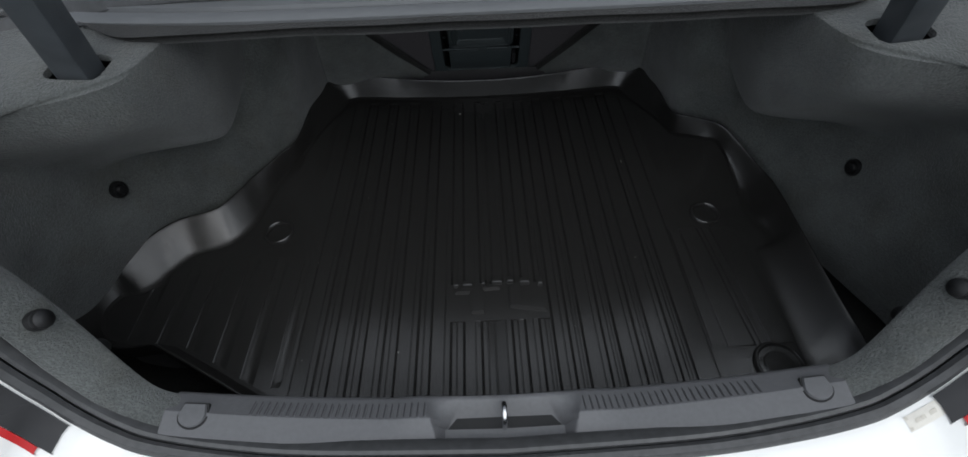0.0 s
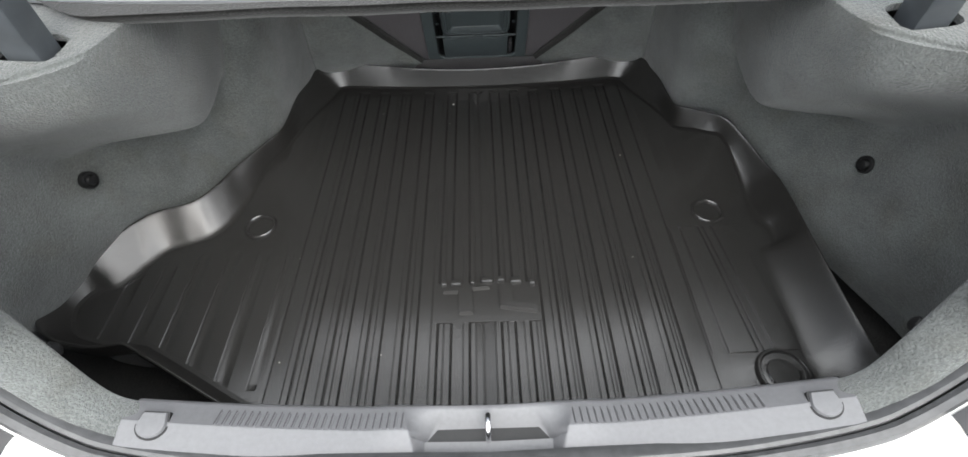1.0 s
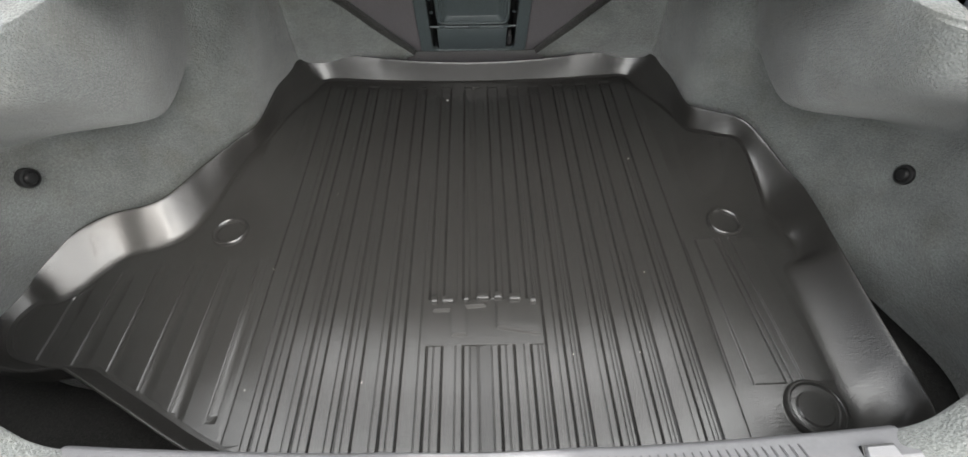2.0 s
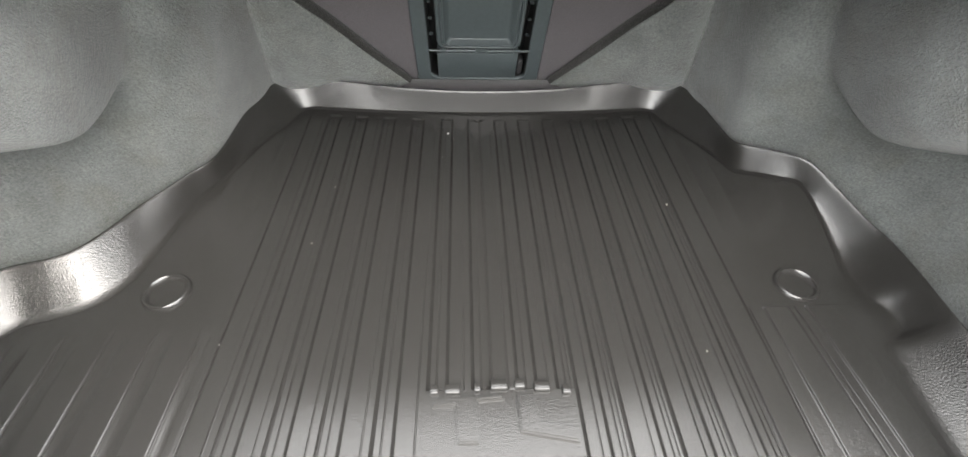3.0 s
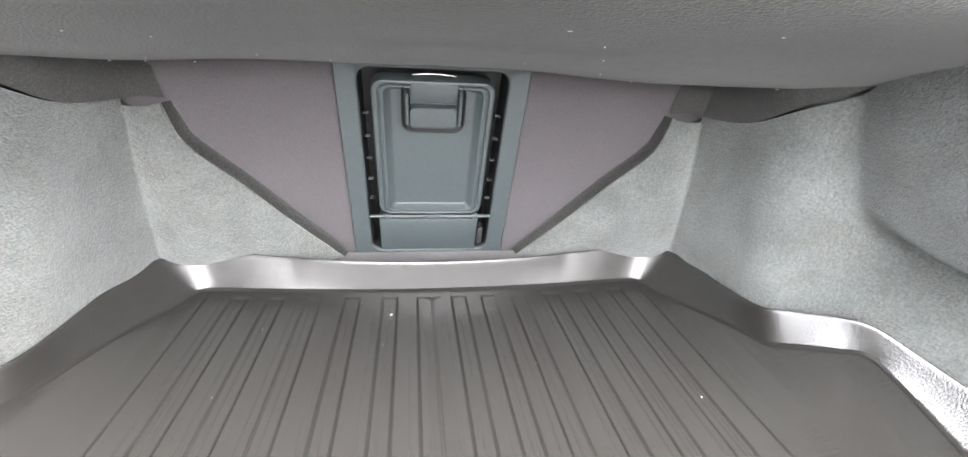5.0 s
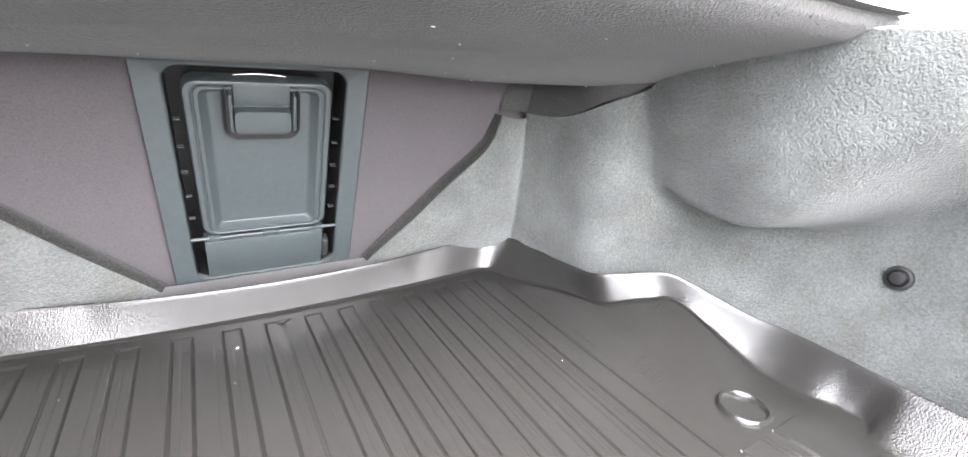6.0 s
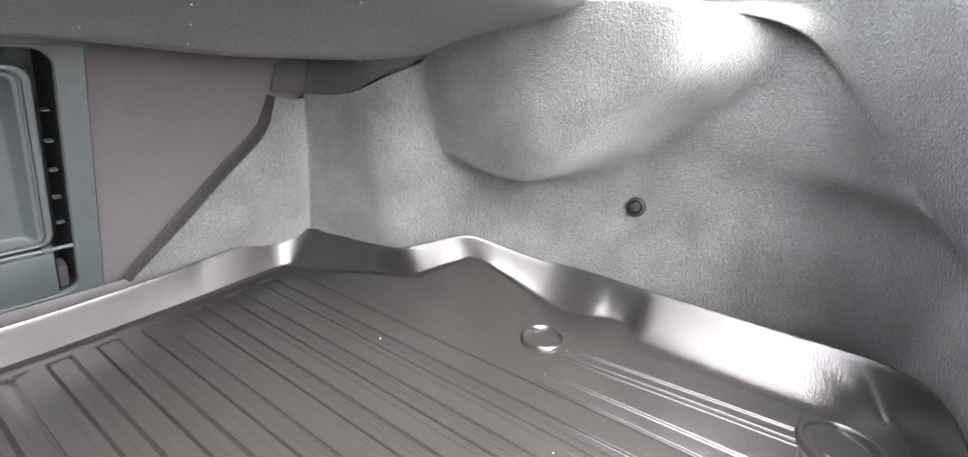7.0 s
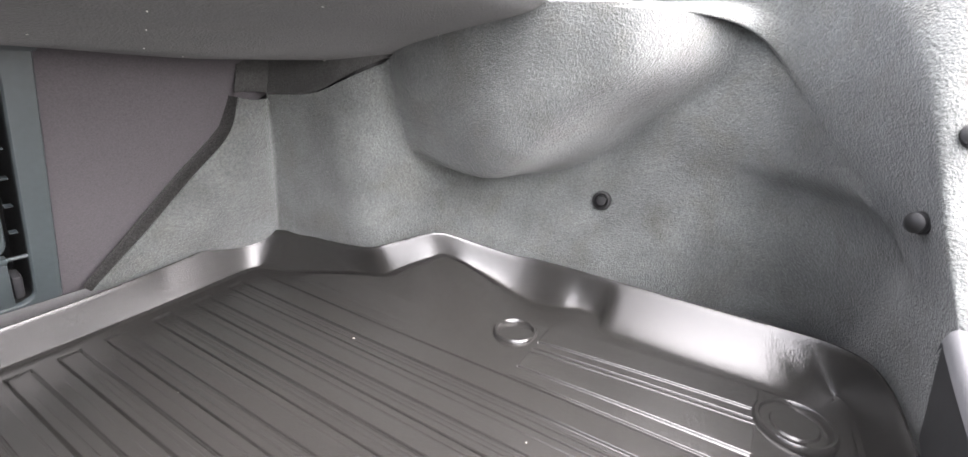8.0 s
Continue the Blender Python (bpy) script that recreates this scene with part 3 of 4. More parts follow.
        sheet.append([Vector((s * r.x, r.y, r.z)) for r in row])
    grid_mesh(bm, sheet)
    bmesh.ops.recalc_face_normals(bm, faces=bm.faces)
    gusset = part("corner_gusset", bm, CARPET, t, "lighter felt corner gusset with rolled edge")
    # dark felt strip that puts the rolled edge's shade into the colour
    bm = bmesh.new()
    grid_mesh(bm, shade_rows)
    bmesh.ops.recalc_face_normals(bm, faces=bm.faces)
    part("edge_shade", bm, SHELF_FELT, gusset, "dark strip for the shade on the gusset's rolled edge")
    return t


side_lining(False)
side_lining(True)


def push_clip(x, y, z, normal, r=0.0135, tall=0.0):
    m = Matrix.Translation((x, y, z)) @ Vector(normal).to_track_quat("Z", "Y").to_matrix().to_4x4()
    t = thing("push_clip", "small round black plastic push clip in the felt", "clip", group="push clips")
    bm = bmesh.new()
    lathe(bm, [(r * 1.0, -0.006), (r * 1.02, 0.001), (r * 0.95, 0.003), (r * 0.74, 0.0035), (r * 0.70, 0.0015), (r * 0.66, 0.0015)], 28, m)
    part("flange", bm, BLACK, t)
    bm = bmesh.new()
    lathe(bm, [(r * 0.5, 0.0), (r * 0.5, tall), (r * 0.9 if tall else r * 0.66, tall + 0.001), (r * 0.88 if tall else r * 0.64, tall + 0.004), (r * 0.5, tall + 0.0068), (0.0, tall + 0.0078)], 28, m)
    part("pin", bm, BLACK, t)


push_clip(0.5815, -0.034, 0.137, (-1, -0.05, 0.18))
push_clip(-0.5965, -0.023, 0.150, (1, -0.18, 0.10))
push_clip(0.430, -0.350, 0.284, (-0.92, 0.0, 0.32), r=0.0100, tall=0.003)
push_clip(-0.428, -0.347, 0.296, (0.92, -0.05, 0.32), r=0.0100, tall=0.003)
push_clip(0.428, -0.340, 0.2140, (-0.66, 0.75, 0.05), r=0.0095, tall=0.004)
push_clip(-0.428, -0.340, 0.2200, (0.66, 0.75, 0.05), r=0.0095, tall=0.004)

# ---- seat back with pass-through hatch ----
SEAT_TILT = math.atan(0.40)
SEAT = Matrix.Translation((0, 0.49, 0.03)) @ Matrix.Rotation(SEAT_TILT, 4, "X")   # local x across, z up the slope, -y towards the trunk


seat = thing("seat_back", "mauve grey felt rear seat back closing the trunk", "seat back")
bm = bmesh.new()
for x0, x1, z0, z1 in ((-0.50, -0.115, -0.06, 0.42), (0.107, 0.50, -0.06, 0.42), (-0.115, 0.107, -0.06, 0.003), (-0.115, 0.107, 0.314, 0.42)):
    box(bm, x0, x1, 0.0, 0.05, z0, z1)
bmesh.ops.transform(bm, matrix=SEAT, verts=bm.verts)
part("felt_panel", bm, SEAT_FELT, seat, smooth=False)
bm = bmesh.new()
box(bm, -0.15, 0.15, 0.437, 0.488, 0.012, 0.027, 0.004)
part("bottom_ledge", bm, SEAT_FELT, seat)

HATCH = SEAT @ Matrix.Translation((-0.0042, 0, 0))
hatch = thing("pass_through_hatch", "blue grey plastic ski pass-through hatch set in the seat back", "hatch")


def rounded(x0, x1, z0, z1, r, n=6):
    out = []
    for cx, cz, a0 in ((x1 - r, z1 - r, 0), (x0 + r, z1 - r, 90), (x0 + r, z0 + r, 180), (x1 - r, z0 + r, 270)):
        out += [(cx + r * math.cos(radians(a0 + 90 * k / n)), cz + r * math.sin(radians(a0 + 90 * k / n))) for k in range(n + 1)]
    return out


def tapered(points, z0, z1, k):
    """Narrows an outline towards its lower end."""
    return [(x * (1 - k * (1 - (z - z0) / (z1 - z0))), z) for x, z in points]


def rings(bm, loops, fill_last=True):
    rows = [[HATCH @ Vector((x, d, z)) for x, z in pts] for pts, d in loops]
    vs = grid_mesh(bm, rows, closed=True)
    if fill_last:
        bm.faces.new(vs[-1])
    bmesh.ops.recalc_face_normals(bm, faces=bm.faces)


F0, F1 = 0.0, 0.318
D0, D1 = 0.078, 0.289
R1 = 0.308


def opening(half, low, high, r):
    return tapered(rounded(-half, half, low, high, r), F0, F1, 0.015)


bm = bmesh.new()
rings(bm, [(opening(0.1165, F0, F1, 0.005), 0.004), (opening(0.1165, F0, F1, 0.005), -0.006), (opening(0.1150, F0 + 0.0015, F1 - 0.0015, 0.005), -0.008), (opening(0.0925, F0 + 0.004, R1, 0.017), -0.008),
           (opening(0.0908, F0 + 0.005, R1 - 0.0017, 0.016), -0.0065), (opening(0.0904, F0 + 0.0055, R1 - 0.0022, 0.016), -0.002)], fill_last=False)
part("frame", bm, DOOR_PLASTIC, hatch)
bm = bmesh.new()
box(bm, -0.1185, 0.1185, -0.0125, 0.002, F1 - 0.007, F1 + 0.004, 0.0022, HATCH)
part("top_flange", bm, DOOR_PLASTIC, hatch)
# the frame's inner wall and the back, blackened for the recess's shade
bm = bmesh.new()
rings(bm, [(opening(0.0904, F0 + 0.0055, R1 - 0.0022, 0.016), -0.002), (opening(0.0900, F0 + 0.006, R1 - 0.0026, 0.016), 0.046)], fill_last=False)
part("recess_wall", bm, BLACK, hatch, "hatch recess wall, black for the shade in the gap")
bm = bmesh.new()
sweep(bm, [HATCH @ Vector((lerp(-0.027, 0.027, k / 12), 0.008, R1 - 0.0140 - 0.0022 * (k / 6 - 1) ** 2)) for k in range(13)], [(0.0013 * math.cos(a), 0.0013 * math.sin(a)) for a in np.linspace(0, 2 * math.pi, 8, endpoint=False)])
part("catch_bar", bm, CHROME, hatch, "thin bright steel catch bar")
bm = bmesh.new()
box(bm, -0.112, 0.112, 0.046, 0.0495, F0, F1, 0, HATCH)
part("recess", bm, BLACK, hatch, "black sheet for the dark depth behind the hatch door", smooth=False)
bm = bmesh.new()
box(bm, -0.0755, 0.0715, -0.0065, 0.016, F0 + 0.0045, D0 - 0.009, 0.002, HATCH)
part("lower_panel", bm, DOOR_PLASTIC, hatch)
bm = bmesh.new()
box(bm, 0.074, 0.084, 0.002, 0.020, F0 + 0.006, F0 + 0.040, 0.003, HATCH)
part("stop_block", bm, APRON, hatch, "dark plastic stop beside the lower panel")


def door_ring(k, r):
    return tapered(rounded(-0.0762 + k, 0.0762 - k, D0 + 0.42 * k, D1 - 0.72 * k, r), D0, D1, 0.02)


bm = bmesh.new()
rings(bm, [(door_ring(0.0, 0.015), 0.018), (door_ring(0.0, 0.015), 0.0), (door_ring(0.0012, 0.014), -0.0022), (door_ring(0.0040, 0.013), -0.0030), (door_ring(0.0068, 0.012), -0.0022), (door_ring(0.0080, 0.011), 0.0005), (door_ring(0.0092, 0.010), 0.0008),
           (door_ring(0.0105, 0.010), -0.0012), (door_ring(0.0140, 0.009), -0.0014), (door_ring(0.0155, 0.008), -0.0002), (door_ring(0.0215, 0.006), 0.0095), (door_ring(0.0240, 0.005), 0.0105), (door_ring(0.0260, 0.005), 0.0106), (door_ring(0.0300, 0.005), 0.0106)])
door = part("hatch_door", bm, DOOR_PLASTIC, hatch)
bm = bmesh.new()
sweep(bm, [HATCH @ Vector((x, -0.003, D0 - 0.005)) for x in (-0.091, 0.091)], [(0.0024 * math.cos(a), 0.0024 * math.sin(a)) for a in np.linspace(0, 2 * math.pi, 10, endpoint=False)])
part("hinge_rod", bm, DOOR_PLASTIC, hatch)
for x, half in ((-0.064, 0.006), (0.004, 0.011), (0.067, 0.005)):
    bm = bmesh.new()
    box(bm, x - half, x + half, -0.0065, 0.002, D0 - 0.0085, D0 - 0.001, 0.0015, HATCH)
    part("hinge_knuckle", bm, DOOR_PLASTIC, hatch)
for s in (-1, 1):
    for k in range(5):
        z = lerp(D0, D1, 0.10 + 0.165 * k)
        bm = bmesh.new()
        box(bm, s * 0.0845 - 0.0035, s * 0.0845 + 0.0035, 0.006, 0.012, z, z + 0.0011, 0, HATCH)
        part("recess_rib", bm, DOOR_PLASTIC, hatch, smooth=False)
# the latch: a U-shaped groove round a button, a plate above it and a prong at each side
L0, L1, LB = 0.217, 0.2855, 0.2575
groove_out = [(x, z - 0.004 * (1 - (x / 0.040) ** 2) * step(L0 + 0.02, L0, z)) for x, z in rounded(-0.0400, 0.0400, L0 + 0.003, L1, 0.013)]
groove_in = [(x * 0.93, lerp(L0 + 0.030, z, 0.93)) for x, z in groove_out]
# the groove is darker than the door: its shade is in the colour
bm = bmesh.new()
rings(bm, [(groove_out, 0.004), (groove_out, -0.0024), (groove_in, 0.0015), ([(x * 0.985, z) for x, z in groove_in], 0.0035)])
part("latch_surround", bm, APRON, door, "latch groove with its shade put into a dark colour")
bm = bmesh.new()
button = [(x, z - 0.0035 * (1 - (x / 0.031) ** 2) * step(L0 + 0.025, L0, z)) for x, z in rounded(-0.0300, 0.0300, L0 + 0.0125, LB - 0.001, 0.006)]
rings(bm, [(button, 0.004), (button, -0.0065), ([(x * 0.96, lerp(L0 + 0.028, z, 0.95)) for x, z in button], -0.0085), ([(x * 0.5, lerp(L0 + 0.028, z, 0.4)) for x, z in button], -0.0090)])
part("latch_button", bm, DOOR_PLASTIC, door)
bm = bmesh.new()
box(bm, -0.0290, 0.0290, -0.0035, 0.006, LB + 0.0035, L1 + 0.0005, 0.0015, HATCH)
part("latch_plate", bm, DOOR_PLASTIC, door)
bm = bmesh.new()
box(bm, -0.0290, 0.0290, -0.0048, 0.004, LB + 0.0028, LB + 0.0045, 0.0006, HATCH)
part("plate_lip", bm, DOOR_PLASTIC, door)
for s in (-1, 1):
    bm = bmesh.new()
    box(bm, s * 0.0327 - 0.0020, s * 0.0327 + 0.0020, -0.0120, 0.004, L0 + 0.016, L1 - 0.008, 0.0016, HATCH)
    part("latch_prong", bm, DOOR_PLASTIC, door)

# ---- parcel shelf overhead ----
shelf = thing("parcel_shelf", "dark felt-covered parcel shelf underside with a fuzzy front edge", "parcel shelf")
profile = catmull([(0.0, 0.40, 0.345), (0.0, 0.36, 0.328), (0.0, 0.31, 0.316), (0.0, 0.26, 0.314), (0.0, 0.21, 0.323), (0.0, 0.16, 0.338), (0.0, 0.10, 0.352), (0.0, 0.05, 0.362),
                   (0.0, 0.016, 0.370), (0.0, 0.002, 0.377), (0.0, -0.004, 0.384), (0.0, -0.002, 0.392), (0.0, 0.03, 0.396), (0.0, 0.45, 0.405)], 5)


def shelf_lift(x, y):
    return 0.009 * step(0.42, 0.58, abs(x)) * step(0.30, 0.03, y) + 0.007 * step(0.26, 0.08, abs(x + 0.03)) * step(0.12, 0.22, y)


bm = bmesh.new()
rows = []
for k in range(81):
    x = lerp(-0.66, 0.66, k / 80)
    rows.append([Vector((x, p.y + (0.004 * noise.noise(Vector((x * 6, 3, 0))) + 0.05 * step(0.44, 0.56, abs(x))) * step(0.12, 0.0, p.y),
                         p.z + shelf_lift(x, p.y) + 0.003 * noise.noise(Vector((x * 7, p.y * 8, 1))))) for p in profile])
grid_mesh(bm, rows)
bmesh.ops.recalc_face_normals(bm, faces=bm.faces)
part("shelf_felt", bm, SHELF_FELT, shelf)
for s in (-1, 1):        # return of the shelf felt that drops to the lining's upper edge, with an open slit under it
    line = [Vector((0.312, 0.388, 0.268)), Vector((0.334, 0.383, 0.270))] + [p + Vector((0.0, 0.0, lerp(0.001, 0.0055, step(0.30, 0.22, p.y)))) for p in catmull(LINING_TOP[:4], 8)]
    bm = bmesh.new()
    rows = []
    for k, p in enumerate(line):
        f0 = step(0.33, 0.24, p.y)
        rows.append([Vector((s * (p.x - 0.003 + 0.014 * f - 0.012 * f0 * math.sin(math.pi * f)), p.y - 0.002 + 0.010 * f - 0.010 * math.sin(math.pi * f), lerp(p.z, 0.372, f))) for f in np.linspace(0, 1, 9)])
    grid_mesh(bm, rows)
    bmesh.ops.recalc_face_normals(bm, faces=bm.faces)
    part("corner_return", bm, RETURN_FELT, shelf, "dark felt return from the shelf down to the lining")
    # black strip added behind the slit so that it looks shaded
    bm = bmesh.new()
    grid_mesh(bm, [[p + Vector((0.020, 0.016, dz)) for dz in (-0.03, 0.03)] for p in line])
    bmesh.ops.scale(bm, vec=(s, 1, 1), verts=bm.verts)
    part("body_panel", bm, BLACK, shelf, "black backing strip added for the dark of the slit", smooth=False)
rng = random.Random(5)
bm = bmesh.new()
for k in range(1300):
    x = rng.uniform(-0.56, 0.56)
    p = Vector((x, -0.001 + rng.uniform(-0.003, 0.004) + 0.004 * noise.noise(Vector((x * 6, 3, 0))) + 0.05 * step(0.44, 0.56, abs(x)), 0.383 + shelf_lift(x, 0) + rng.uniform(-0.006, 0.010)))
    d = Vector((rng.gauss(0, 0.5), -0.5 + rng.gauss(0, 0.4), rng.gauss(-0.2, 0.6))).normalized() * rng.uniform(0.002, 0.0055)
    w = Vector((rng.gauss(0, 1), rng.gauss(0, 1), rng.gauss(0, 1))).normalized() * 0.0003
    bm.faces.new([bm.verts.new(p - w), bm.verts.new(p + w), bm.verts.new(p + d)])
tagged(part("felt_fringe", bm, FRINGE, shelf, "loose fibres along the shelf edge", smooth=False), kind="stuff")

# ---- lid opening: seal, body, sill ----
RING = [(0.0, -0.435, 0.125), (0.2, -0.430, 0.130), (0.30, -0.423, 0.143), (0.37, -0.4135, 0.158), (0.402, -0.4045, 0.173), (0.428, -0.393, 0.200), (0.449, -0.380, 0.243), (0.484, -0.360, 0.345), (0.57, -0.350, 0.47), (0.68, -0.31, 0.56),
        (0.75, -0.20, 0.57), (0.74, -0.12, 0.50), (0.672, -0.03, 0.415), (0.612, 0.028, 0.396), (0.54, 0.058, 0.402), (0.35, 0.062, 0.415), (0.0, 0.055, 0.418)]
half = catmull(RING, 8)
ring_line = half + [Vector((-p.x, p.y, p.z)) for p in reversed(half[:-1])]
seal = thing("lid_seal", "black rubber seal round the trunk opening", "rubber seal")
bm = bmesh.new()
sweep(bm, ring_line, [(0.016, -0.012), (0.017, -0.004), (0.0145, 0.000), (0.010, 0.003), (0.005, 0.0065), (0.002, 0.0075), (-0.0015, 0.006), (-0.003, 0.001), (-0.003, -0.010)], caps=False)
part("seal_bulb", bm, RUBBER, seal)
bm = bmesh.new()
sweep(bm, ring_line, [(-0.004, -0.008), (-0.004, 0.004), (-0.008, 0.007), (-0.014, 0.006), (-0.017, 0.0), (-0.018, -0.008)], caps=False)
part("seal_lip", bm, RUBBER, seal)

body = thing("car_body", "white painted car body round the trunk opening", "car body")
bm = bmesh.new()
rows = []
BODY_STEPS = [(0.010, -0.012), (0.016, -0.004), (0.028, -0.006), (0.045, -0.014), (0.09, -0.035), (0.14, -0.07), (0.17, -0.13), (0.18, -0.30), (0.17, -0.55)]


def body_point(i, o, lift=0.0):
    """A point of the body's skin: i along the opening, o metres out from it."""
    n = len(ring_line)
    a = max(0, min(n - 2, int(i)))
    p = ring_line[a].lerp(ring_line[a + 1], i - a)
    d = ring_line[min(a + 2, n - 1)] - ring_line[max(a - 1, 0)]
    out = Vector((d.y, -d.x, 0)).normalized()
    return p + out * o + Vector((0, 0, curve_at(BODY_STEPS, o)[0] * step(0.10, -0.10, p.y) + lift))


for i in range(len(ring_line)):
    rows.append([body_point(i, o) for o in (0.010, 0.016, 0.028, 0.045, 0.09, 0.14, 0.17, 0.1799)])
    hem = rows[-1][-1]
    rows[-1] += [Vector((hem.x, hem.y, lerp(hem.z, -0.72, step(-0.08, -0.24, ring_line[i].y))))]
grid_mesh(bm, rows)
bmesh.ops.recalc_face_normals(bm, faces=bm.faces)
part("body_panel", bm, WHITE_PAINT, body)
bm = bmesh.new()
sweep(bm, [Vector((x, -0.003 + 0.022 * (abs(x) / 0.52) ** 4, 0.398)) for x in np.linspace(-0.62, 0.62, 45)],
      [(0.004, -0.003), (0.0035, 0.001), (0.006, 0.003), (0.024, 0.0045), (0.026, 0.002), (0.030, 0.002), (0.032, 0.007), (0.060, 0.012), (0.060, -0.003)])
part("front_flange", bm, PRIMER, body, "grey metal flange above the shelf")
# closing shell behind the linings
for x0, x1, y0, y1, z0, z1 in ((-0.76, -0.74, -0.30, 0.60, -0.05, 0.24), (0.74, 0.76, -0.30, 0.60, -0.05, 0.24), (-0.76, 0.76, 0.60, 0.62, -0.05, 0.45),
                               (-0.76, -0.74, 0.10, 0.60, 0.241, 0.408), (0.74, 0.76, 0.10, 0.60, 0.241, 0.408), (-0.76, 0.76, 0.10, 0.60, 0.409, 0.415)):
    bm = bmesh.new()
    box(bm, x0, x1, y0, y1, z0, z1)
    part("inner_shell", bm, BLACK, body, smooth=False)

sill = thing("sill_trim", "dark grey plastic sill trim with rows of small ribs", "sill trim")


def sill_line(x):
    u = abs(x) / 0.37
    return -0.368 + 0.004 * u, 0.118 + 0.046 * u ** 2.2


def sill_point(x, f):
    """f: 0 at the inner edge, 1 at the outer one."""
    y, z = sill_line(x)
    u = min(1.0, abs(x) / 0.37)
    width = lerp(0.058, 0.048, u ** 2)
    ridge, base = lerp(0.094, 0.075, f), lerp(0.046, 0.069, min(1.0, f / 0.62))
    cheek = max(0.0, min(1.0, (ridge - abs(x)) / (ridge - base)))
    slope = -0.012 * max(0.0, 1 - f / 0.50) * (1 - cheek) - 0.003 * max(0.0, (f - 0.50) / 0.50)
    hump = 0.005 * step(0.135, 0.096, abs(x)) * (1 - cheek) * step(0.9, 0.4, f)
    plate = curve_at([(0.0, 0.010), (0.08, 0.011), (0.38, 0.022), (0.61, 0.023), (0.616, 0.015)], f)[0]
    return Vector((x, y - width * f, z + 0.0045 + slope + hump - cheek * plate))


bm = bmesh.new()
rows = []
cols = sorted({round(v, 4) for v in list(np.linspace(-0.366, 0.366, 75)) + [q * v for q in (-1, 1) for v in np.linspace(0.040, 0.096, 36)]})
for x in cols:
    row = [sill_point(x, 0) + Vector((0, 0.004, -0.012)), sill_point(x, 0) + Vector((0, 0.003, -0.006)), sill_point(x, 0) + Vector((0, 0.0012, -0.0015))]
    row += [sill_point(x, f) for f in (0.03, 0.08, 0.14, 0.2, 0.27, 0.34, 0.38, 0.44, 0.47, 0.485, 0.495, 0.505, 0.53, 0.57, 0.60, 0.613, 0.616, 0.64, 0.655, 0.70, 0.78, 0.86, 0.94, 1.0)]
    row += [sill_point(x, 1.0) + Vector((0, -0.0015, -0.003)), sill_point(x, 1.0) + Vector((0, -0.002, -0.03))]
    rows.append(row)
for k, way in ((0, -1), (-1, 1)):        # rounded ends that turn down onto the felt
    near = [p + Vector((way * 0.0012, 0, -0.0008)) for p in rows[k]]
    low = [p + Vector((way * 0.0016, 0, -0.012)) for p in rows[k]]
    rows = [low, near] + rows if way < 0 else rows + [near, low]
grid_mesh(bm, rows)
bmesh.ops.recalc_face_normals(bm, faces=bm.faces)
part("sill_panel", bm, TRIM, sill)
# the sill's inner wall, with its shade put into a darker colour
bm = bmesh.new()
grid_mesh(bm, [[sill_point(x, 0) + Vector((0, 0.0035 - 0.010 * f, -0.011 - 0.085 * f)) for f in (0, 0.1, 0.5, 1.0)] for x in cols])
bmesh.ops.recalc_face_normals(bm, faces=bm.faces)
part("inner_apron", bm, APRON, sill, "wall below the sill's inner edge, coloured dark for its shade")


def d_shape(r, back, n=16):
    return [(r * math.cos(a), r * math.sin(a)) for a in np.linspace(math.pi, 2 * math.pi, n)] + [(r * 0.8, back), (-r * 0.8, back)]


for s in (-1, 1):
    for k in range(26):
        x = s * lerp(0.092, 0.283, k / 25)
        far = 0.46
        # slots are not cut: a dark strip paints the shade inside each
        for name, f0, f1, lift, w, stuff in (("grip_slot", 0.14, far, 0.0003, 0.0009, SLOT_SHADE), ("grip_rib", 0.20, far + 0.02, 0.0010, 0.0010, TRIM)):
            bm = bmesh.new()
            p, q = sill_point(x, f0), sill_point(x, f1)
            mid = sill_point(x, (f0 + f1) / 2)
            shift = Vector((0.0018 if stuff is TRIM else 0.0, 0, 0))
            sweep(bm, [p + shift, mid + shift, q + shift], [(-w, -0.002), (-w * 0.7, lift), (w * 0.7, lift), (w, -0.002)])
            part(name, bm, stuff, sill, "dark strip painted as the shade of a grip slot" if stuff is SLOT_SHADE else "")
    # rounded stop near the trim's end
    crown = sill_point(s * 0.338, 0.50)

    def stop_ring(scale, lift, grow=0.0):
        return [crown + Vector((x * scale + s * 0.0, y * scale - 0.003, lift + sill_line(s * 0.338 + x * scale)[1] - sill_line(0.338)[1])) for x, y in d_shape(1.0, 0.9 + grow)]

    # no gap is cut: a larger black shape paints its shade round the stop
    bm = bmesh.new()
    vs = grid_mesh(bm, [stop_ring(0.0148, -0.02), stop_ring(0.0148, -0.0004)], closed=True)
    bm.faces.new(vs[-1])
    bmesh.ops.recalc_face_normals(bm, faces=bm.faces)
    part("stop_gap_shade", bm, BLACK, sill, "black outline painted as the shaded gap round the stop")
    bm = bmesh.new()
    vs = grid_mesh(bm, [stop_ring(0.0130, -0.02), stop_ring(0.0129, 0.0016), stop_ring(0.0122, 0.0026), stop_ring(0.008, 0.0030)], closed=True)
    bm.faces.new(vs[-1])
    bmesh.ops.recalc_face_normals(bm, faces=bm.faces)
    part("stop_pad", bm, TRIM, sill)
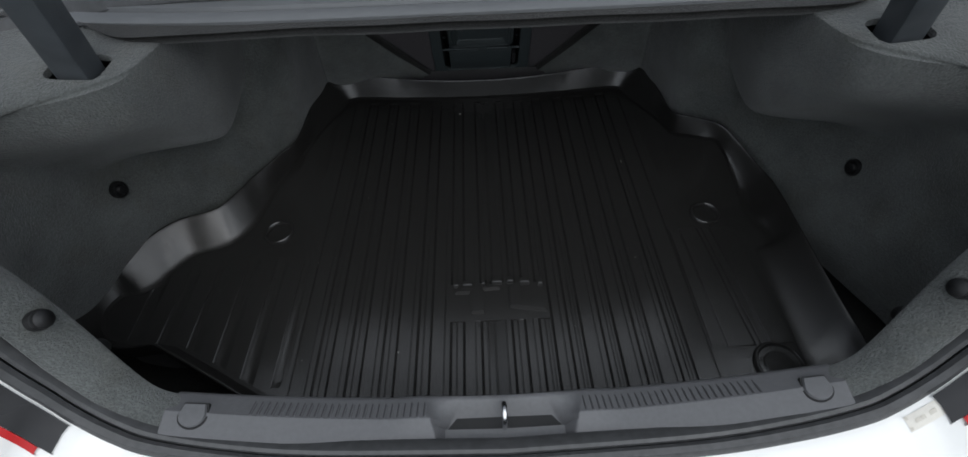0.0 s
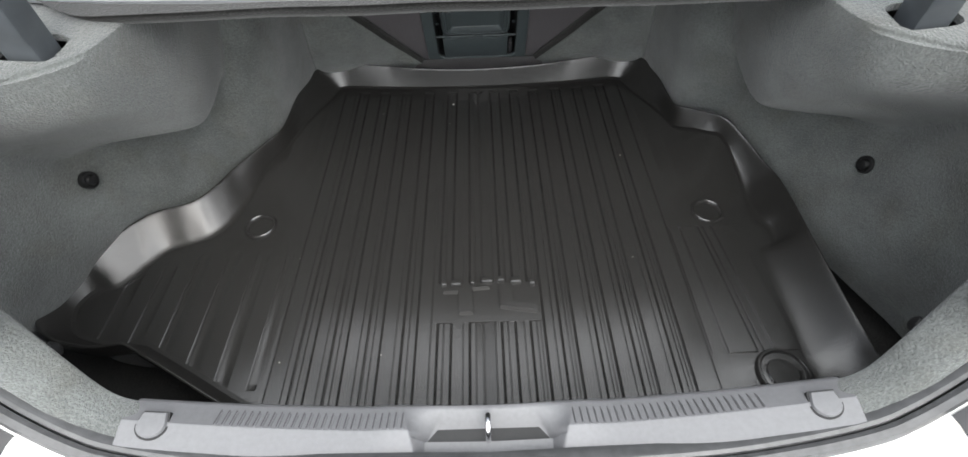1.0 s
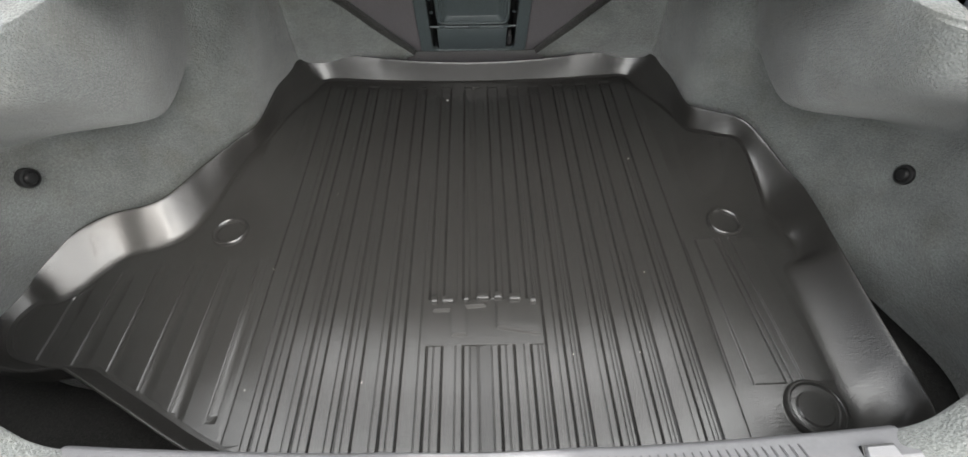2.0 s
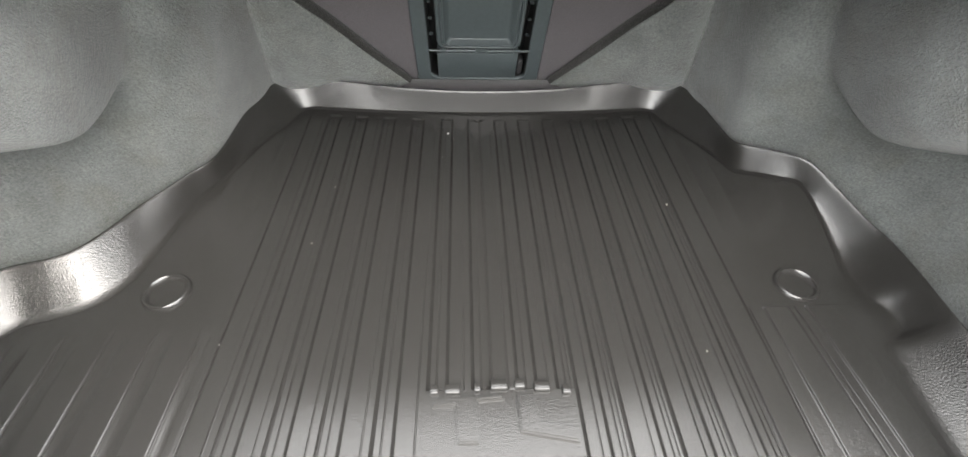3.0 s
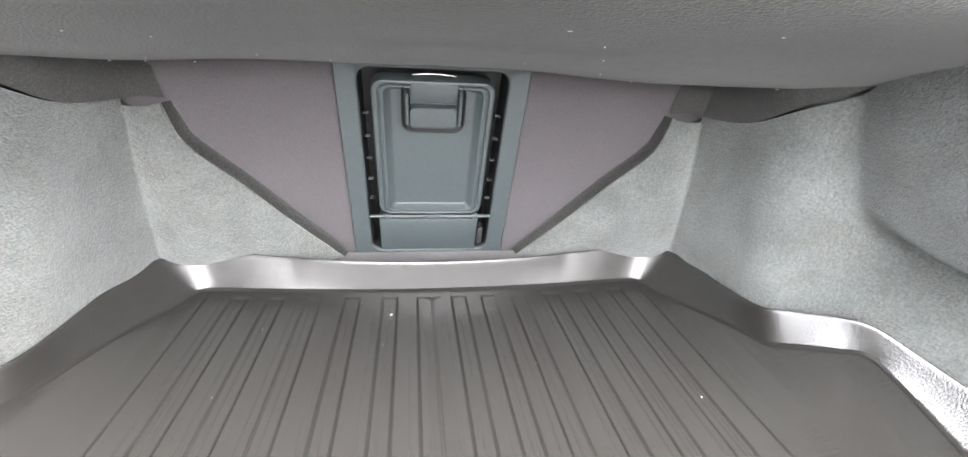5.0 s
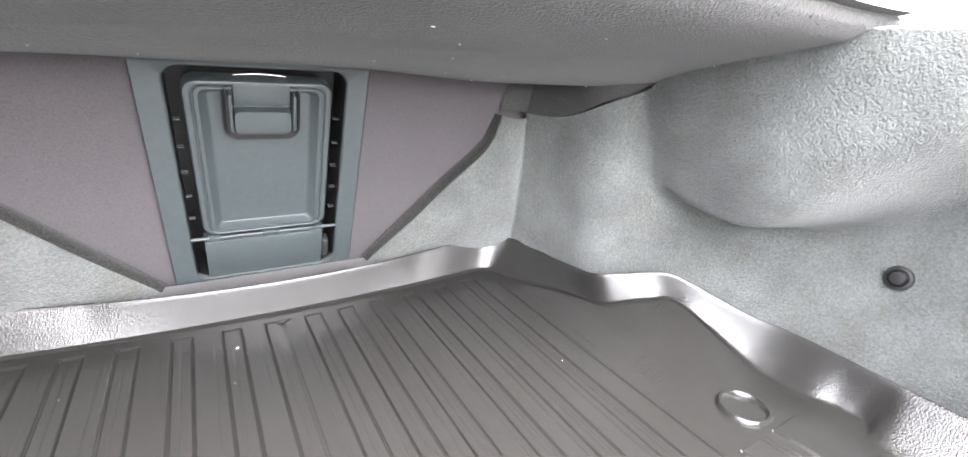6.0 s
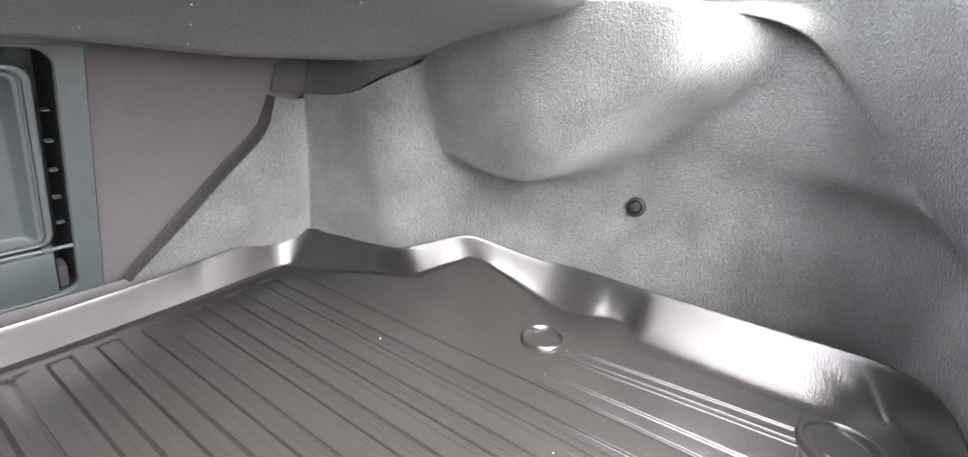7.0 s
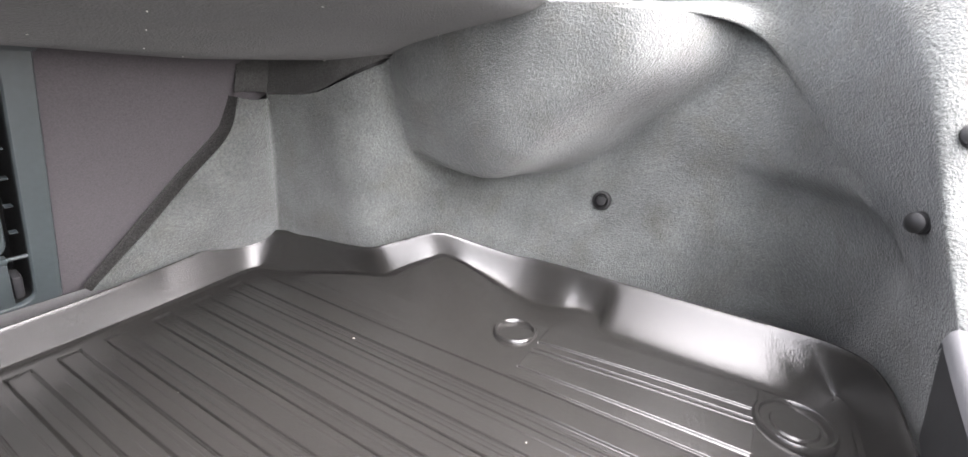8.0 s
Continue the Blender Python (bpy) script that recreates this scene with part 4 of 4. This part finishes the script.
# black sheet over the pocket's floor paints the shade of its depth
bm = bmesh.new()
floor_z = sill_line(0)[1] + 0.0045 - 0.0210
vs = grid_mesh(bm, [[Vector((x, sill_line(0)[0] - 0.058 * f, floor_z + dz)) for x, f in ((-0.056, 0.36), (0.056, 0.36), (0.069, 0.613), (-0.069, 0.613))] for dz in (-0.012, 0.0)], closed=True)
bm.faces.new(vs[-1])
bmesh.ops.recalc_face_normals(bm, faces=bm.faces)
part("striker_pocket", bm, BLACK, sill, "black sheet for the dark depth of the striker pocket", smooth=False)

striker = thing("lid_striker", "bright steel lid striker loop in the sill", "striker")
bm = bmesh.new()
path = catmull([(0.0, -0.402, 0.088), (0.0, -0.402, 0.116), (0.0, -0.399, 0.128), (0.0, -0.392, 0.132), (0.0, -0.384, 0.128), (0.0, -0.380, 0.116), (0.0, -0.380, 0.098)], 5)
sweep(bm, path, [(0.0035 * math.cos(a), 0.0035 * math.sin(a)) for a in np.linspace(0, 2 * math.pi, 10, endpoint=False)], up=Vector((1, 0, 0)))
part("loop", bm, CHROME, striker)

# ---- hinge arms ----
for s in (-1, 1):
    t = thing("hinge_arm", "grey steel lid hinge arm rising from a slot in the felt", "hinge arm", group="hinge arms")
    bm = bmesh.new()
    path = catmull([(s * 0.484, -0.058, 0.340), (s * 0.480, -0.063, 0.375), (s * 0.476, -0.066, 0.402), (s * 0.467, -0.074, 0.44), (s * 0.455, -0.084, 0.54), (s * 0.448, -0.090, 0.75)], 6)
    sweep(bm, path, [(-0.0140, -0.0180), (-0.0172, -0.0168), (-0.0180, -0.0140), (-0.0180, 0.0140), (-0.0172, 0.0168), (-0.0140, 0.0180), (0.0140, 0.0180), (0.0172, 0.0168), (0.0180, 0.0140), (0.0180, -0.0140), (0.0172, -0.0168), (0.0140, -0.0180)], up=Vector((0, 1, 0)))
    part("arm", bm, HINGE_PAINT, t)

# ---- raised lid on its arms ----
lid = thing("trunk_lid", "raised white trunk lid lined with dark felt on its inside", "trunk lid", at=(0, -0.178, 0.60))


def lid_point(x, f, depth):
    """f: 0 at the hinged edge, 1 at the free edge; depth out from the lined side."""
    bow = 0.03 * (x / 0.62) ** 2
    return Vector((x, 0.08 + 0.10 * f + 0.03 * math.sin(math.pi * f) + depth + bow, 0.04 + 0.56 * f))


for name, mat, d0, d1, inset in (("lid_lining", SHELF_FELT, -0.012, 0.0, 0.05), ("lid_skin", WHITE_PAINT, 0.001, 0.045, 0.0)):
    bm = bmesh.new()
    sheets = []
    for d in (d0, d1):
        sheets.append([[bm.verts.new(lid_point(x, f, d)) for f in np.linspace(inset, 1 - inset, 10)] for x in np.linspace(-0.60 + inset, 0.60 - inset, 21)])
    for sheet in sheets:
        for i in range(20):
            for j in range(9):
                bm.faces.new((sheet[i][j], sheet[i + 1][j], sheet[i + 1][j + 1], sheet[i][j + 1]))
    bmesh.ops.bridge_loops(bm, edges=[e for e in bm.edges if e.is_boundary])
    bmesh.ops.recalc_face_normals(bm, faces=bm.faces)
    part(name, bm, mat, lid)

# ---- tail lamps and sticker ----
def ring_index(x, right):
    """Where along the rear of the opening it passes x."""
    n = len(ring_line)
    for i in range(n - 1):
        p, q = ring_line[i], ring_line[i + 1]
        if p.y < -0.2 and q.y < -0.2 and (p.x - x) * (q.x - x) <= 0 and (p.x > 0) == right:
            return i + (x - p.x) / (q.x - p.x)
    return 0.0


def skin_patch(bm, i0, i1, o0, o1, lift, sink=0.006, nu=14, nv=6):
    rows = []
    for k in range(nu + 1):
        i = lerp(i0, i1, k / nu)
        row = [body_point(i, o0, -sink)] + [body_point(i, lerp(o0, o1, j / nv), lift) for j in range(nv + 1)] + [body_point(i, o1, -sink)]
        rows.append(row)
    grid_mesh(bm, rows)
    bmesh.ops.recalc_face_normals(bm, faces=bm.faces)


for right in (False, True):
    k = 1 if right else -1
    lamp_from = 0.419 if right else 0.427
    t = thing("tail_lamp", "smoked tail lamp with a red edge in the white body", "tail lamp", group="tail lamps")
    bm = bmesh.new()
    skin_patch(bm, ring_index(k * lamp_from, right), ring_index(k * 0.55, right), 0.0195, 0.046, 0.004)
    part("lens", bm, LAMP_DARK, t)
    bm = bmesh.new()
    skin_patch(bm, ring_index(k * (lamp_from + 0.006), right), ring_index(k * 0.55, right), 0.0465, 0.053, 0.0045)
    part("red_lens", bm, LAMP_RED, t)
t = thing("body_sticker", "small faded beige sticker with worn print on the white body", "sticker")
i0, i1 = ring_index(0.397, True), ring_index(0.423, True)
bm = bmesh.new()
skin_patch(bm, i0, i1, 0.0230, 0.0370, 0.0006, sink=0.0)
part("sticker_face", bm, STICKER, t)
for a, b, o0, o1 in ((0.02, 0.09, 0.0240, 0.0265), (0.02, 0.09, 0.0335, 0.0360), (0.91, 0.98, 0.0240, 0.0265), (0.22, 0.34, 0.0285, 0.0320), (0.38, 0.48, 0.0285, 0.0320), (0.58, 0.76, 0.0285, 0.0320)):
    bm = bmesh.new()
    skin_patch(bm, lerp(i0, i1, a), lerp(i0, i1, b), o0, o1, 0.0012, sink=0.0, nu=3, nv=2)
    part("print_bar", bm, STICKER_INK, t)

# ---- lint on the mat ----
bm = bmesh.new()
rng = random.Random(11)
spots = [(-0.060, 0.343, 0.0015), (0.277, 0.156, 0.0008)] + [(rng.uniform(0.40, 0.47), rng.uniform(-0.14, -0.06), rng.uniform(0.0005, 0.0010)) for _ in range(14)]
spots += [(rng.uniform(-0.38, 0.40), rng.uniform(-0.30, 0.38), rng.uniform(0.0003, 0.0006)) for _ in range(14)]
for x, y, r in spots:
    a = rng.uniform(0, 3.14)
    m = Matrix.Translation((x, y, rib_height(x, y) + 0.0004)) @ Matrix.Rotation(a, 4, "Z") @ Matrix.Diagonal((r * 1.5, r * 0.7, r * 0.5, 1))
    bmesh.ops.create_icosphere(bm, subdivisions=1, radius=1.0, matrix=m)
tagged(part("lint", bm, LINT), "white specks of lint scattered over the mat", "lint", kind="stuff")
bm = bmesh.new()
under = sorted((p.y, p.z) for p in profile[:40])
for k in range(26):
    x, y, r = rng.uniform(-0.45, 0.45), rng.uniform(0.06, 0.30), rng.uniform(0.0004, 0.0009)
    z = curve_at(under, y)[0] + shelf_lift(x, y) - 0.0012
    m = Matrix.Translation((x, y, z)) @ Matrix.Rotation(rng.uniform(0, 3.14), 4, "Z") @ Matrix.Diagonal((r * rng.uniform(1, 3.5), r * 0.6, r * 0.5, 1))
    bmesh.ops.create_icosphere(bm, subdivisions=1, radius=1.0, matrix=m)
tagged(part("lint", bm, LINT), "white specks of lint clinging to the shelf felt", "lint", kind="stuff")
